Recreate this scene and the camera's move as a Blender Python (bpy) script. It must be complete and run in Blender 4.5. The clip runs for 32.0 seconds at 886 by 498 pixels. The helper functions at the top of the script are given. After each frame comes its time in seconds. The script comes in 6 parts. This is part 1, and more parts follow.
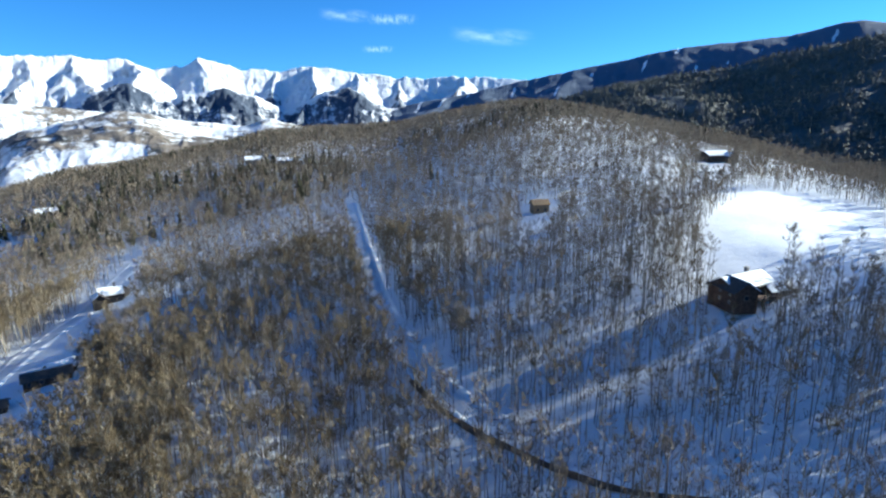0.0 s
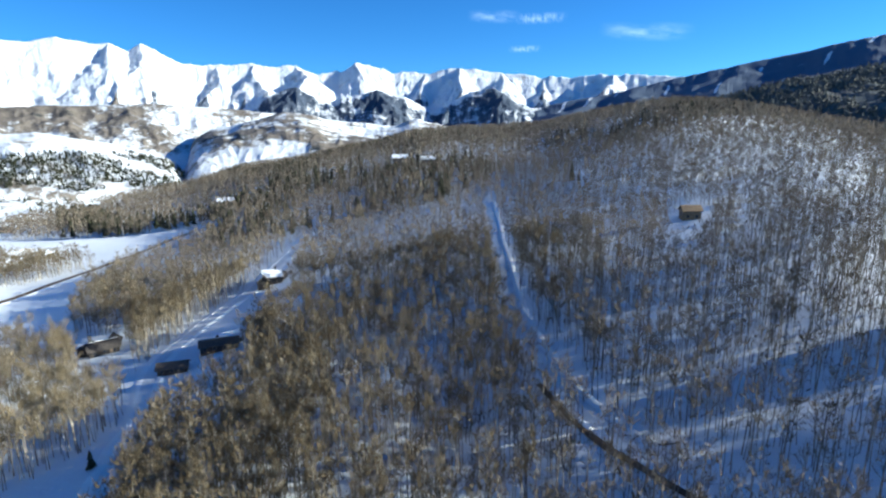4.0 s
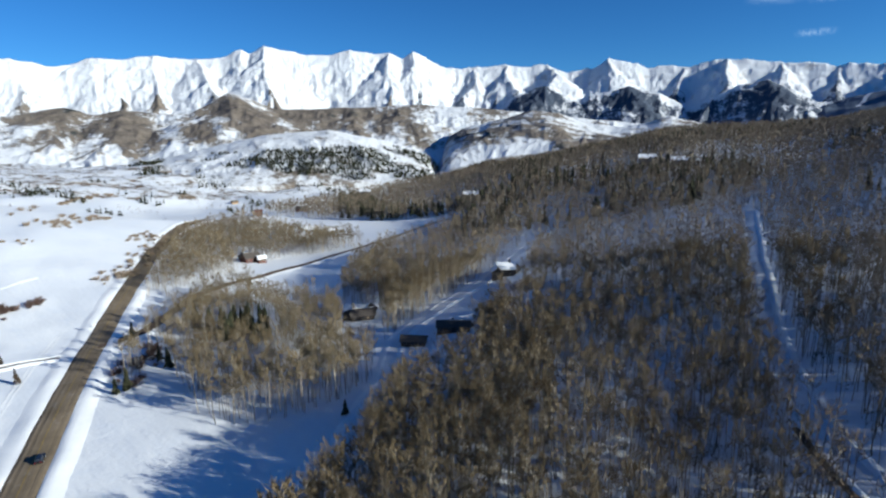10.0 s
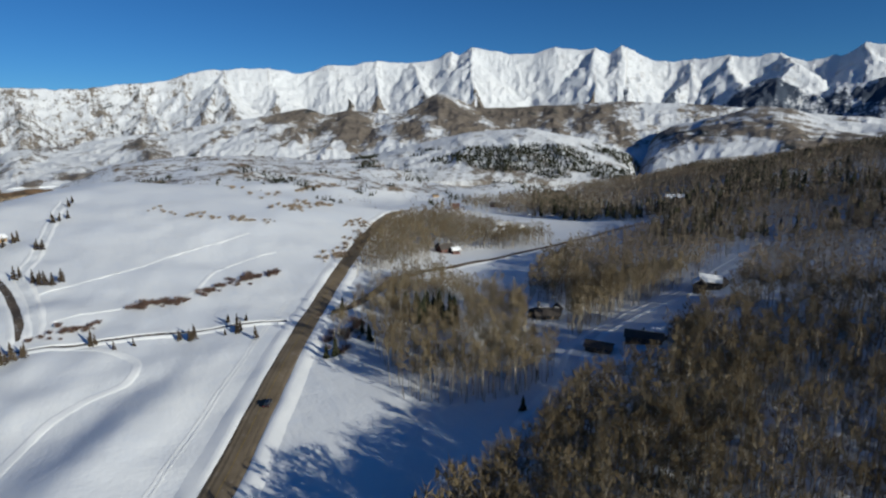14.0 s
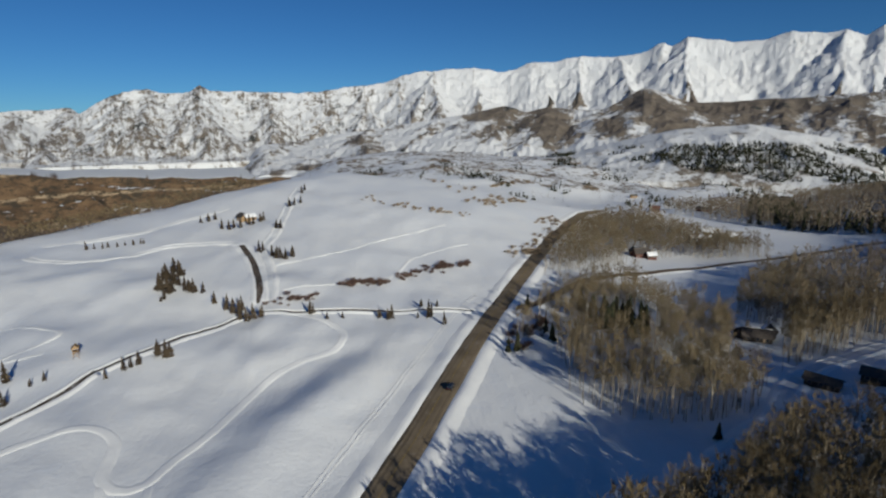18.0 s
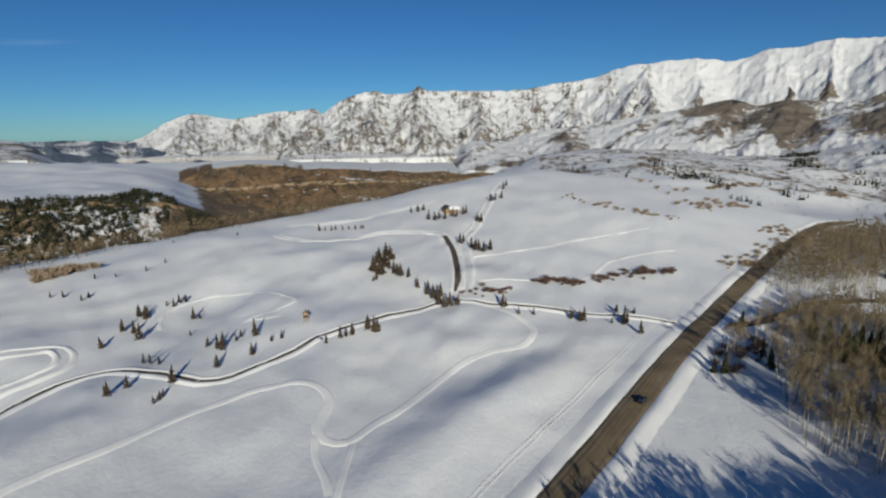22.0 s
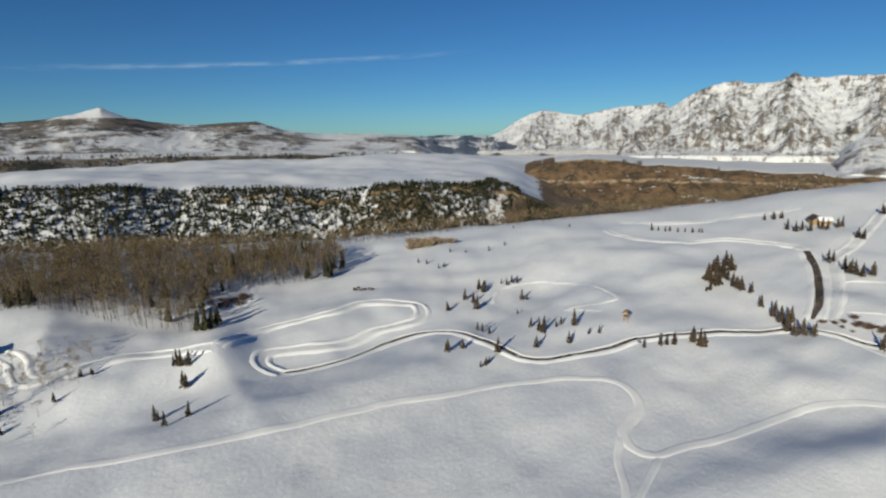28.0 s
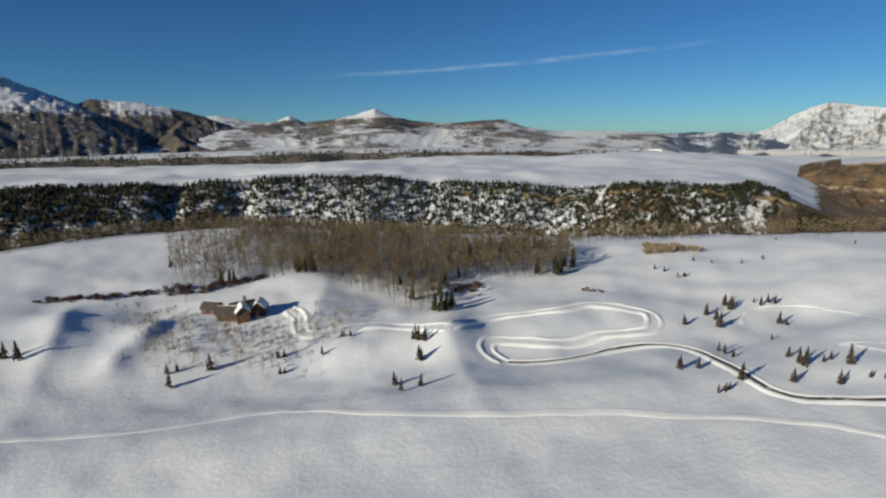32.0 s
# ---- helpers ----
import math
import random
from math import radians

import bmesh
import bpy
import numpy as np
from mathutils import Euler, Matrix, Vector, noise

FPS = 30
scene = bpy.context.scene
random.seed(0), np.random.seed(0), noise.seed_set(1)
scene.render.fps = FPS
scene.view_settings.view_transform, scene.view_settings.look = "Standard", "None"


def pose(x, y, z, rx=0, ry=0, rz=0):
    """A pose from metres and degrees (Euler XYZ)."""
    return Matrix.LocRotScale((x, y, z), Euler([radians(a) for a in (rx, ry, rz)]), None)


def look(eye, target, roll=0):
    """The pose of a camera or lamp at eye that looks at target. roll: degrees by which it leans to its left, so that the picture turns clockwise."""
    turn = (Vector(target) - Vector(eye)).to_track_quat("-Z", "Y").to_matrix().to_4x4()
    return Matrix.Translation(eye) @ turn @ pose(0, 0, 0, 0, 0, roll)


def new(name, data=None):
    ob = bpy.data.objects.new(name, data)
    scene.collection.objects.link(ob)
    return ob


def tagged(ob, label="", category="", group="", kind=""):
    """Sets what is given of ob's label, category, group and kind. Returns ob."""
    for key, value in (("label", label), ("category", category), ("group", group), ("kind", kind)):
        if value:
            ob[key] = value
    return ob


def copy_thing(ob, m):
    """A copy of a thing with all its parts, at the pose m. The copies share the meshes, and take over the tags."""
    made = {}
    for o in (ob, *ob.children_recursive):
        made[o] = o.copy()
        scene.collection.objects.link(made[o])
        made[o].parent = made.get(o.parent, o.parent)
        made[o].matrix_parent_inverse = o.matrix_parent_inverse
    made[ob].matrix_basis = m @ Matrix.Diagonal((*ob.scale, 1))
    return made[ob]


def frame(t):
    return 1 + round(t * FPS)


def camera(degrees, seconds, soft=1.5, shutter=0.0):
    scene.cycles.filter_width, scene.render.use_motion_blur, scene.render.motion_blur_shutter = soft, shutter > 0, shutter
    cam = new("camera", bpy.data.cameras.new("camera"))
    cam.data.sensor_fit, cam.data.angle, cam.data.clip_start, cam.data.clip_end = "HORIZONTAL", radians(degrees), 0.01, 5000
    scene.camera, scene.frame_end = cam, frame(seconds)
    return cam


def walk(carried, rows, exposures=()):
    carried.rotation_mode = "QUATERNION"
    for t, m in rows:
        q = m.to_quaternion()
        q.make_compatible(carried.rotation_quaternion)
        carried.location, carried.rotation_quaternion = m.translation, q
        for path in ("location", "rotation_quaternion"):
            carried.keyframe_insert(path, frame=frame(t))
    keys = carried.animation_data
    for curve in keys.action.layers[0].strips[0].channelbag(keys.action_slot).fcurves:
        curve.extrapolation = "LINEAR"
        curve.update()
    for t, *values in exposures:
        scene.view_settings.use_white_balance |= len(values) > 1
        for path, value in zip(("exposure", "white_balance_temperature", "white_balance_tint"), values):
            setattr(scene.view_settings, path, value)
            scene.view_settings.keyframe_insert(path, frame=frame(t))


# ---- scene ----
cam = camera(77.85, 32.0, soft=2.3)
EYE = 90.0
PATH = [
    (0, -0.00, -12.46, 0.92), (0.5, 1.42, -12.42, 0.95), (1, 3.00, -12.40, 0.95), (1.5, 4.54, -12.38, 1.01),
    (2, 6.59, -12.35, 0.95), (2.5, 8.63, -12.30, 0.90), (3, 10.55, -12.29, 0.90), (3.5, 12.49, -12.27, 0.88),
    (5.5, 20.18, -12.18, 0.84), (6, 22.09, -12.18, 0.88), (6.5, 23.96, -12.17, 0.84), (7, 26.01, -12.14, 0.88),
    (7.5, 28.07, -12.13, 0.81), (8, 30.04, -12.13, 0.80), (8.5, 32.05, -12.14, 0.81), (9, 34.22, -12.09, 0.78),
    (9.5, 36.53, -12.06, 0.79), (10, 39.04, -12.08, 0.78), (10.5, 41.56, -12.08, 0.76), (11, 44.12, -12.07, 0.74),
    (11.5, 46.66, -12.08, 0.70), (12, 49.19, -12.06, 0.73), (12.5, 51.73, -12.03, 0.65), (13, 54.27, -12.04, 0.66),
    (13.5, 56.72, -12.03, 0.71), (14, 59.14, -12.04, 0.66), (14.5, 61.63, -12.03, 0.76), (16.5, 71.66, -12.08, 0.68),
    (17, 74.15, -12.10, 0.65), (17.5, 76.61, -12.11, 0.66), (18, 79.15, -12.11, 0.63), (18.5, 81.69, -12.13, 0.65),
    (19, 84.24, -12.13, 0.63), (19.5, 86.79, -12.14, 0.67), (20, 89.39, -12.14, 0.64), (20.5, 91.95, -12.15, 0.67),
    (21, 94.53, -12.15, 0.68), (21.5, 97.16, -12.14, 0.71), (22, 99.84, -12.17, 0.77), (22.5, 102.55, -12.19, 0.78),
    (23, 105.25, -12.18, 0.76), (23.5, 108.04, -12.18, 0.75), (24, 110.85, -12.16, 0.78), (24.5, 113.61, -12.18, 0.81),
    (25, 116.47, -12.16, 0.84), (25.5, 119.28, -12.17, 0.91), (27.5, 130.89, -12.14, 0.93), (28, 133.84, -12.13, 0.94),
    (28.5, 136.86, -12.11, 0.91), (29, 139.85, -12.11, 0.89), (29.5, 142.87, -12.10, 0.92), (30, 145.90, -12.11, 0.92),
    (30.5, 148.92, -12.07, 1.02), (31, 151.97, -12.04, 1.05), (31.5, 155.02, -12.00, 1.05), (32, 158.16, -11.98, 1.07),
]
walk(cam, [(t, pose(0, 0, EYE, 90 + tilt, lean, turn)) for t, turn, tilt, lean in PATH],
     [(0.0, 1.8, 5750, -2), (6.0, 1.45, 5700, -2), (9.0, 1.0, 5750, 0), (11.0, 0.7, 5900, 2), (13.0, 0.35, 6050, 2), (17.0, -0.02, 6400, 3), (19.0, 0.0, 6450, 3), (25.0, 0.16, 6800, 2), (32.0, 0.24, 6850, 2)])

# ---- world and sun ----
SUN_BEARING, SUN_HEIGHT = -72.0, 18.5      # bearing counted from +Y towards -X
sun_way = Vector((-math.sin(radians(SUN_BEARING)) * math.cos(radians(SUN_HEIGHT)),
                  math.cos(radians(SUN_BEARING)) * math.cos(radians(SUN_HEIGHT)), math.sin(radians(SUN_HEIGHT))))
world = bpy.data.worlds.new("world")
scene.world = world
world.use_nodes = True
wn = world.node_tree.nodes
sky = wn.new("ShaderNodeTexSky")
sky.sky_type = "NISHITA"
sky.sun_disc = False
sky.sun_elevation, sky.sun_rotation = radians(SUN_HEIGHT), radians(-SUN_BEARING)
sky.altitude, sky.air_density, sky.dust_density, sky.ozone_density = 2800, 1.0, 0.3, 2.5
wn["Background"].inputs[1].default_value = 0.048
tint = wn.new("ShaderNodeHueSaturation")
tint.inputs["Saturation"].default_value = 1.12
deep = wn.new("ShaderNodeMix")                # clear thin mountain air: a deep blue
deep.data_type, deep.blend_type = "RGBA", "MULTIPLY"
deep.inputs[0].default_value = 1.0
deep.inputs[7].default_value = (0.50, 0.865, 1.24, 1.0)
world.node_tree.links.new(sky.outputs[0], tint.inputs["Color"])
world.node_tree.links.new(tint.outputs[0], deep.inputs[6])
world.node_tree.links.new(deep.outputs[2], wn["Background"].inputs[0])
lamp = bpy.data.lights.new("sun", "SUN")
lamp.energy, lamp.angle, lamp.color = 4.55, radians(0.5), (1.0, 0.92, 0.80)
sun = new("sun", lamp)
sun.matrix_world = look((0, 0, 0), -sun_way)

# ---- materials ----


def material(name, rough=0.8, spec=0.3):
    m = bpy.data.materials.new(name)
    m.use_nodes = True
    b = m.node_tree.nodes["Principled BSDF"]
    b.inputs["Roughness"].default_value = rough
    b.inputs["Specular IOR Level"].default_value = spec
    return m, m.node_tree, b


def node(tree, kind, **values):
    n = tree.nodes.new(kind)
    for key, value in values.items():
        n.inputs[key].default_value = value
    return n


def noise_node(tree, scale, detail=4.0, rough=0.55, where=None):
    n = node(tree, "ShaderNodeTexNoise", Scale=scale, Detail=detail, Roughness=rough)
    tree.links.new(where or position(tree), n.inputs["Vector"])
    return n.outputs["Fac"]


def position(tree):
    for n in tree.nodes:
        if n.bl_idname == "ShaderNodeNewGeometry":
            return n.outputs["Position"]
    return tree.nodes.new("ShaderNodeNewGeometry").outputs["Position"]


def step(tree, value, low, high):
    """0 below low, 1 above high, smooth between."""
    n = tree.nodes.new("ShaderNodeMapRange")
    n.interpolation_type = "SMOOTHSTEP"
    n.inputs["From Min"].default_value, n.inputs["From Max"].default_value = low, high
    tree.links.new(value, n.inputs["Value"])
    return n.outputs["Result"]


def maths(tree, kind, a, b):
    n = tree.nodes.new("ShaderNodeMath")
    n.operation = kind
    for i, v in enumerate((a, b)):
        if isinstance(v, (int, float)):
            n.inputs[i].default_value = v
        else:
            tree.links.new(v, n.inputs[i])
    return n.outputs[0]


def mix(tree, fac, a, b):
    n = tree.nodes.new("ShaderNodeMix")
    n.data_type = "RGBA"
    for socket, v in ((n.inputs[0], fac), (n.inputs[6], a), (n.inputs[7], b)):
        if isinstance(v, (int, float)):
            socket.default_value = v
        elif isinstance(v, tuple):
            socket.default_value = (*v, 1.0)
        else:
            tree.links.new(v, socket)
    return n.outputs[2]


def bump(tree, bsdf, height, distance, strength=0.6):
    n = node(tree, "ShaderNodeBump", Strength=strength, Distance=distance)
    tree.links.new(height, n.inputs["Height"])
    tree.links.new(n.outputs[0], bsdf.inputs["Normal"])


def attribute(tree, name):
    n = tree.nodes.new("ShaderNodeAttribute")
    n.attribute_name = name
    return n.outputs["Fac"]


def steepness(tree):
    """The upward share of the true normal: 1 on flat ground, 0 on a wall."""
    position(tree)
    geo = next(n for n in tree.nodes if n.bl_idname == "ShaderNodeNewGeometry")
    n = tree.nodes.new("ShaderNodeSeparateXYZ")
    tree.links.new(geo.outputs["Normal"], n.inputs[0])
    return n.outputs[2]


def height_of(tree):
    n = tree.nodes.new("ShaderNodeSeparateXYZ")
    tree.links.new(position(tree), n.inputs[0])
    return n.outputs[2]


def two_tone(name, dark, light, scale, rough=0.8, spec=0.3, low=0.35, high=0.65, relief=0.0, fine=8.0):
    m, t, b = material(name, rough, spec)
    c = mix(t, step(t, noise_node(t, scale, 5.0), low, high), dark, light)
    c = mix(t, maths(t, "MULTIPLY", noise_node(t, scale * fine, 3.0), 0.35), c, tuple(0.6 * v for v in dark))
    t.links.new(c, b.inputs["Base Color"])
    if relief:
        bump(t, b, noise_node(t, scale * fine, 4.0), relief)
    return m


def per_piece(name, colours, rough=0.9, spec=0.1):
    """Colour that changes from tree to tree."""
    m, t, b = material(name, rough, spec)
    geo = t.nodes.new("ShaderNodeNewGeometry")
    ramp = t.nodes.new("ShaderNodeValToRGB")
    while len(ramp.color_ramp.elements) < len(colours):
        ramp.color_ramp.elements.new(0.5)
    for i, c in enumerate(colours):
        e = ramp.color_ramp.elements[i]
        e.position, e.color = i / (len(colours) - 1), (*c, 1.0)
    wide = noise_node(t, 0.035, 3.0, 0.6, geo.outputs["Position"])
    both = maths(t, "ADD", maths(t, "MULTIPLY", geo.outputs["Random Per Island"], 0.5), maths(t, "MULTIPLY", step(t, wide, 0.3, 0.7), 0.5))
    t.links.new(both, ramp.inputs[0])
    t.links.new(ramp.outputs[0], b.inputs["Base Color"])
    return m


def make_snow(name, brush=True):
    """Snow cover over brush and soil; the mesh's own 'cover' says how much ground shows."""
    m, t, b = material(name, 0.55, 0.35)
    wide, fine = noise_node(t, 0.012, 5.0), noise_node(t, 0.6, 6.0)
    white = mix(t, step(t, wide, 0.3, 0.7), (0.72, 0.74, 0.78), (0.81, 0.815, 0.82))
    white = mix(t, maths(t, "MULTIPLY", step(t, noise_node(t, 0.11, 5.0, 0.65), 0.5, 0.7), 0.5), white, (0.70, 0.73, 0.785))
    clump = maths(t, "ADD", noise_node(t, 0.05, 6.0, 0.7), maths(t, "MULTIPLY", noise_node(t, 0.009, 3.0), 0.6))
    cover = attribute(t, "cover")
    bare = step(t, maths(t, "ADD", maths(t, "MULTIPLY", cover, 1.1), clump), 1.08, 1.22)
    soil = mix(t, step(t, noise_node(t, 0.02, 5.0), 0.4, 0.6), (0.13, 0.085, 0.05), (0.22, 0.15, 0.085))
    soil = mix(t, step(t, noise_node(t, 0.09, 4.0), 0.5, 0.62), soil, (0.055, 0.052, 0.035))
    t.links.new(mix(t, bare, white, soil), b.inputs["Base Color"])
    t.links.new(maths(t, "ADD", 0.5, maths(t, "MULTIPLY", bare, 0.4)), b.inputs["Roughness"])
    drift = t.nodes.new("ShaderNodeMapping")              # long low wind ridges
    drift.inputs["Rotation"].default_value = (0.0, 0.0, 0.5)
    drift.inputs["Scale"].default_value = (0.22, 1.0, 1.0)
    t.links.new(position(t), drift.inputs["Vector"])
    wind = noise_node(t, 0.14, 5.0, 0.6, drift.outputs[0])
    both = maths(t, "ADD", maths(t, "ADD", maths(t, "MULTIPLY", fine, 0.3), maths(t, "MULTIPLY", wind, 0.7)), maths(t, "MULTIPLY", noise_node(t, 0.06, 4.0), 0.7))
    bump(t, b, both, 0.8, 0.55)
    return m


def make_mountain(name, rock=0.5, fir=0.55, cliffs=(0.78, 0.62), needle=(0.04, 0.043, 0.042), bark=((0.105, 0.088, 0.074), (0.19, 0.16, 0.13)), runs=0.7):
    """Snowed rock with brown aspen and dark fir cover; the mesh's own 'wood' says how much of it grows, noise breaks it up."""
    m, t, b = material(name, 0.75, 0.15)
    wide, mid, fine = noise_node(t, 0.0035, 6.0, 0.6), noise_node(t, 0.016, 6.0, 0.65), noise_node(t, 0.065, 5.0, 0.7)
    up = steepness(t)
    cliff = maths(t, "ADD", up, maths(t, "MULTIPLY", maths(t, "SUBTRACT", mid, 0.5), 0.6))
    stone = step(t, cliff, *cliffs)
    snow = mix(t, wide, (0.62, 0.64, 0.68), (0.72, 0.725, 0.735))
    high = mix(t, maths(t, "MULTIPLY", stone, rock), snow, (0.16, 0.14, 0.13))
    rib = attribute(t, "rib")
    fall_line = t.nodes.new("ShaderNodeCombineXYZ")      # streaks down the slope
    t.links.new(attribute(t, "along"), fall_line.inputs[0])
    t.links.new(maths(t, "MULTIPLY", height_of(t), 0.3), fall_line.inputs[2])
    streak = noise_node(t, 0.035, 6.0, 0.7, fall_line.outputs[0])
    crag = step(t, maths(t, "ADD", maths(t, "MULTIPLY", rib, 0.15), maths(t, "ADD", streak, maths(t, "MULTIPLY", mid, 0.6))), 0.9, 1.04)
    high = mix(t, maths(t, "MULTIPLY", crag, 0.75 * rock), high, (0.17, 0.15, 0.145))
    tree = mix(t, step(t, maths(t, "ADD", mid, maths(t, "MULTIPLY", fine, 0.4)), 0.55, 0.85), *bark)
    tree = mix(t, step(t, noise_node(t, 0.006, 5.0, 0.6), fir, fir + 0.08), tree, needle)
    speck = maths(t, "ADD", maths(t, "MULTIPLY", mid, 0.8), maths(t, "ADD", maths(t, "MULTIPLY", fine, 0.7), maths(t, "ADD", maths(t, "MULTIPLY", streak, runs), maths(t, "MULTIPLY", wide, 0.7 - runs))))
    wood = step(t, maths(t, "ADD", attribute(t, "wood"), speck), 1.50, 1.68)
    t.links.new(mix(t, wood, high, tree), b.inputs["Base Color"])
    bump(t, b, maths(t, "ADD", maths(t, "MULTIPLY", mid, 0.6), maths(t, "ADD", maths(t, "MULTIPLY", streak, runs), maths(t, "MULTIPLY", fine, 0.3))), 18.0, 0.6)
    return m


def make_canyon(name):
    """Dry slope of brown brush and scrub oak with pale sandstone bands."""
    m, t, b = material(name, 0.9, 0.1)
    mid, fine = noise_node(t, 0.012, 6.0, 0.65), noise_node(t, 0.07, 5.0, 0.7)
    c = mix(t, step(t, mid, 0.4, 0.6), (0.12, 0.078, 0.048), (0.2, 0.13, 0.076))
    c = mix(t, step(t, maths(t, "ADD", maths(t, "MULTIPLY", fine, 0.5), maths(t, "MULTIPLY", noise_node(t, 0.022, 5.0, 0.65), 0.6)), 0.53, 0.62), c, (0.062, 0.05, 0.036))
    layer = maths(t, "ADD", maths(t, "MULTIPLY", height_of(t), 0.018), maths(t, "MULTIPLY", mid, 0.5))
    band = maths(t, "ABSOLUTE", maths(t, "SUBTRACT", maths(t, "FRACT", layer, 0.0), 0.5), 0.0)
    band = maths(t, "MULTIPLY", step(t, band, 0.42, 0.47), step(t, fine, 0.6, 0.45))
    c = mix(t, band, c, (0.38, 0.29, 0.19))
    flat = step(t, steepness(t), 0.975, 0.99)
    c = mix(t, flat, c, (0.68, 0.7, 0.73))
    t.links.new(c, b.inputs["Base Color"])
    bump(t, b, maths(t, "ADD", mid, fine), 6.0, 0.5)
    return m


CANYON = make_canyon("dry_canyon_slope")
SNOW = make_snow("snow")
PACKED = two_tone("packed_snow", (0.90, 0.905, 0.91), (0.95, 0.95, 0.945), 0.25, 0.6, 0.3, relief=0.05)
RANGE = make_mountain("snowy_rock", 0.4, cliffs=(0.62, 0.45), fir=0.56)
# needles and bark are tinted blue to carry haze and shade
EASTRANGE = make_mountain("haze_tinted_snowy_rock", 0.5, fir=0.32, needle=(0.055, 0.07, 0.1), bark=((0.07, 0.075, 0.09), (0.12, 0.125, 0.14)), cliffs=(0.74, 0.56))
FARPEAK = make_mountain("speckled_snowy_rock", 0.6, cliffs=(0.85, 0.7))
FOOT = make_mountain("foothill_woods", 0.2, fir=0.6, runs=0.25)
BENCH = make_mountain("snowy_bench", 0.2, runs=0.05)
# needles and bark lightened towards the grey of hazy distance
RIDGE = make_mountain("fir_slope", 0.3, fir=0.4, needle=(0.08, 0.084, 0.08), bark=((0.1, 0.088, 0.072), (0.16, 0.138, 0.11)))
# blue of distance haze and shade is mixed into needle and bark colours
SKI = make_mountain("haze_tinted_fir_slope", 0.3, fir=0.2, needle=(0.09, 0.115, 0.16), bark=((0.1, 0.115, 0.14), (0.15, 0.165, 0.19)))
WEST = make_mountain("brown_and_dark_mountain", 0.5, fir=0.52, needle=(0.06, 0.066, 0.08), bark=((0.085, 0.075, 0.067), (0.15, 0.128, 0.108)))
FARHILL = make_mountain("far_hills", 0.15, fir=0.5, runs=0.05)
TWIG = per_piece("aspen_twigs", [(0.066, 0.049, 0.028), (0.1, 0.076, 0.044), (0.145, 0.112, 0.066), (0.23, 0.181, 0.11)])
BARK = two_tone("aspen_bark", (0.16, 0.138, 0.11), (0.38, 0.335, 0.275), 1.5)
# paler than TWIG: the bright backlit haze of the crowns is coloured in
HAZETWIG = per_piece("backlit_paled_aspen_twigs", [(0.11, 0.085, 0.058), (0.155, 0.12, 0.085), (0.21, 0.168, 0.12), (0.28, 0.23, 0.165)])
NEEDLE = per_piece("fir_needles", [(0.014, 0.017, 0.011), (0.026, 0.028, 0.016), (0.05, 0.044, 0.025)])
# lit copy of TWIG: sunshine on the stands is put into the colour
TANTWIG = per_piece("sun_brightened_aspen_twigs", [(0.085, 0.064, 0.036), (0.14, 0.106, 0.06), (0.2, 0.155, 0.09), (0.28, 0.22, 0.135)])
MEADOWFIR = per_piece("young_fir_needles", [(0.032, 0.025, 0.018), (0.06, 0.046, 0.032), (0.105, 0.08, 0.056)])
PALETWIG = per_piece("pale_willow_twigs", [(0.17, 0.125, 0.085), (0.25, 0.19, 0.13), (0.33, 0.26, 0.19)])
# paler copy of NEEDLE with the distance haze put into its colour
HAZYFIR = per_piece("haze_paled_fir_needles", [(0.07, 0.072, 0.064), (0.1, 0.098, 0.082), (0.14, 0.127, 0.1)])
BRUSH = per_piece("brush_twigs", [(0.07, 0.045, 0.038), (0.115, 0.075, 0.06), (0.165, 0.112, 0.088)])
TRUNK = two_tone("fir_bark", (0.06, 0.045, 0.035), (0.12, 0.09, 0.07), 2.0)

# ---- terrain numbers ----
# terrain begin
LATTICE = np.random.RandomState(7).rand(256, 256)


def value_noise(x, y):
    xi, yi = np.floor(x).astype(int), np.floor(y).astype(int)
    fx, fy = x - xi, y - yi
    fx, fy = fx * fx * (3 - 2 * fx), fy * fy * (3 - 2 * fy)
    a, b = LATTICE[xi & 255, yi & 255], LATTICE[(xi + 1) & 255, yi & 255]
    c, d = LATTICE[xi & 255, (yi + 1) & 255], LATTICE[(xi + 1) & 255, (yi + 1) & 255]
    return (a + (b - a) * fx) * (1 - fy) + (c + (d - c) * fx) * fy


def fbm(x, y, octaves=5, gain=0.5):
    total, amount, s = 0.0, 0.0, 1.0
    for i in range(octaves):
        total = total + s * value_noise(x * 2 ** i + 37.1 * i, y * 2 ** i + 11.7 * i)
        amount += s
        s *= gain
    return total / amount - 0.5


def ridged(x, y, octaves=5, gain=0.55):
    total, amount, s = 0.0, 0.0, 1.0
    for i in range(octaves):
        total = total + s * (1 - np.abs(2 * value_noise(x * 2 ** i + 17.3 * i, y * 2 ** i + 5.9 * i) - 1))
        amount += s
        s *= gain
    return total / amount


def ring(bearings, values, soft=2.0):
    """A smooth closed curve over the bearing, from a few knots."""
    fine = np.arange(-180, 180, 0.25)
    raw = np.interp(fine, bearings, values, period=360)
    k = np.exp(-0.5 * (np.arange(-40, 41) * 0.25 / soft) ** 2)
    return fine, np.convolve(np.concatenate([raw[-40:], raw, raw[:40]]), k / k.sum(), "valid")


BEARINGS = [-75, -50, -39, -32, -27, -23, -16, -9, -1, 5, 10, 16, 25, 33, 41, 46, 54, 60, 64, 69, 75, 82, 90, 96, 105, 114, 118, 122, 127, 132, 138, 145, 160, 175, 190, 205, 230, 260]
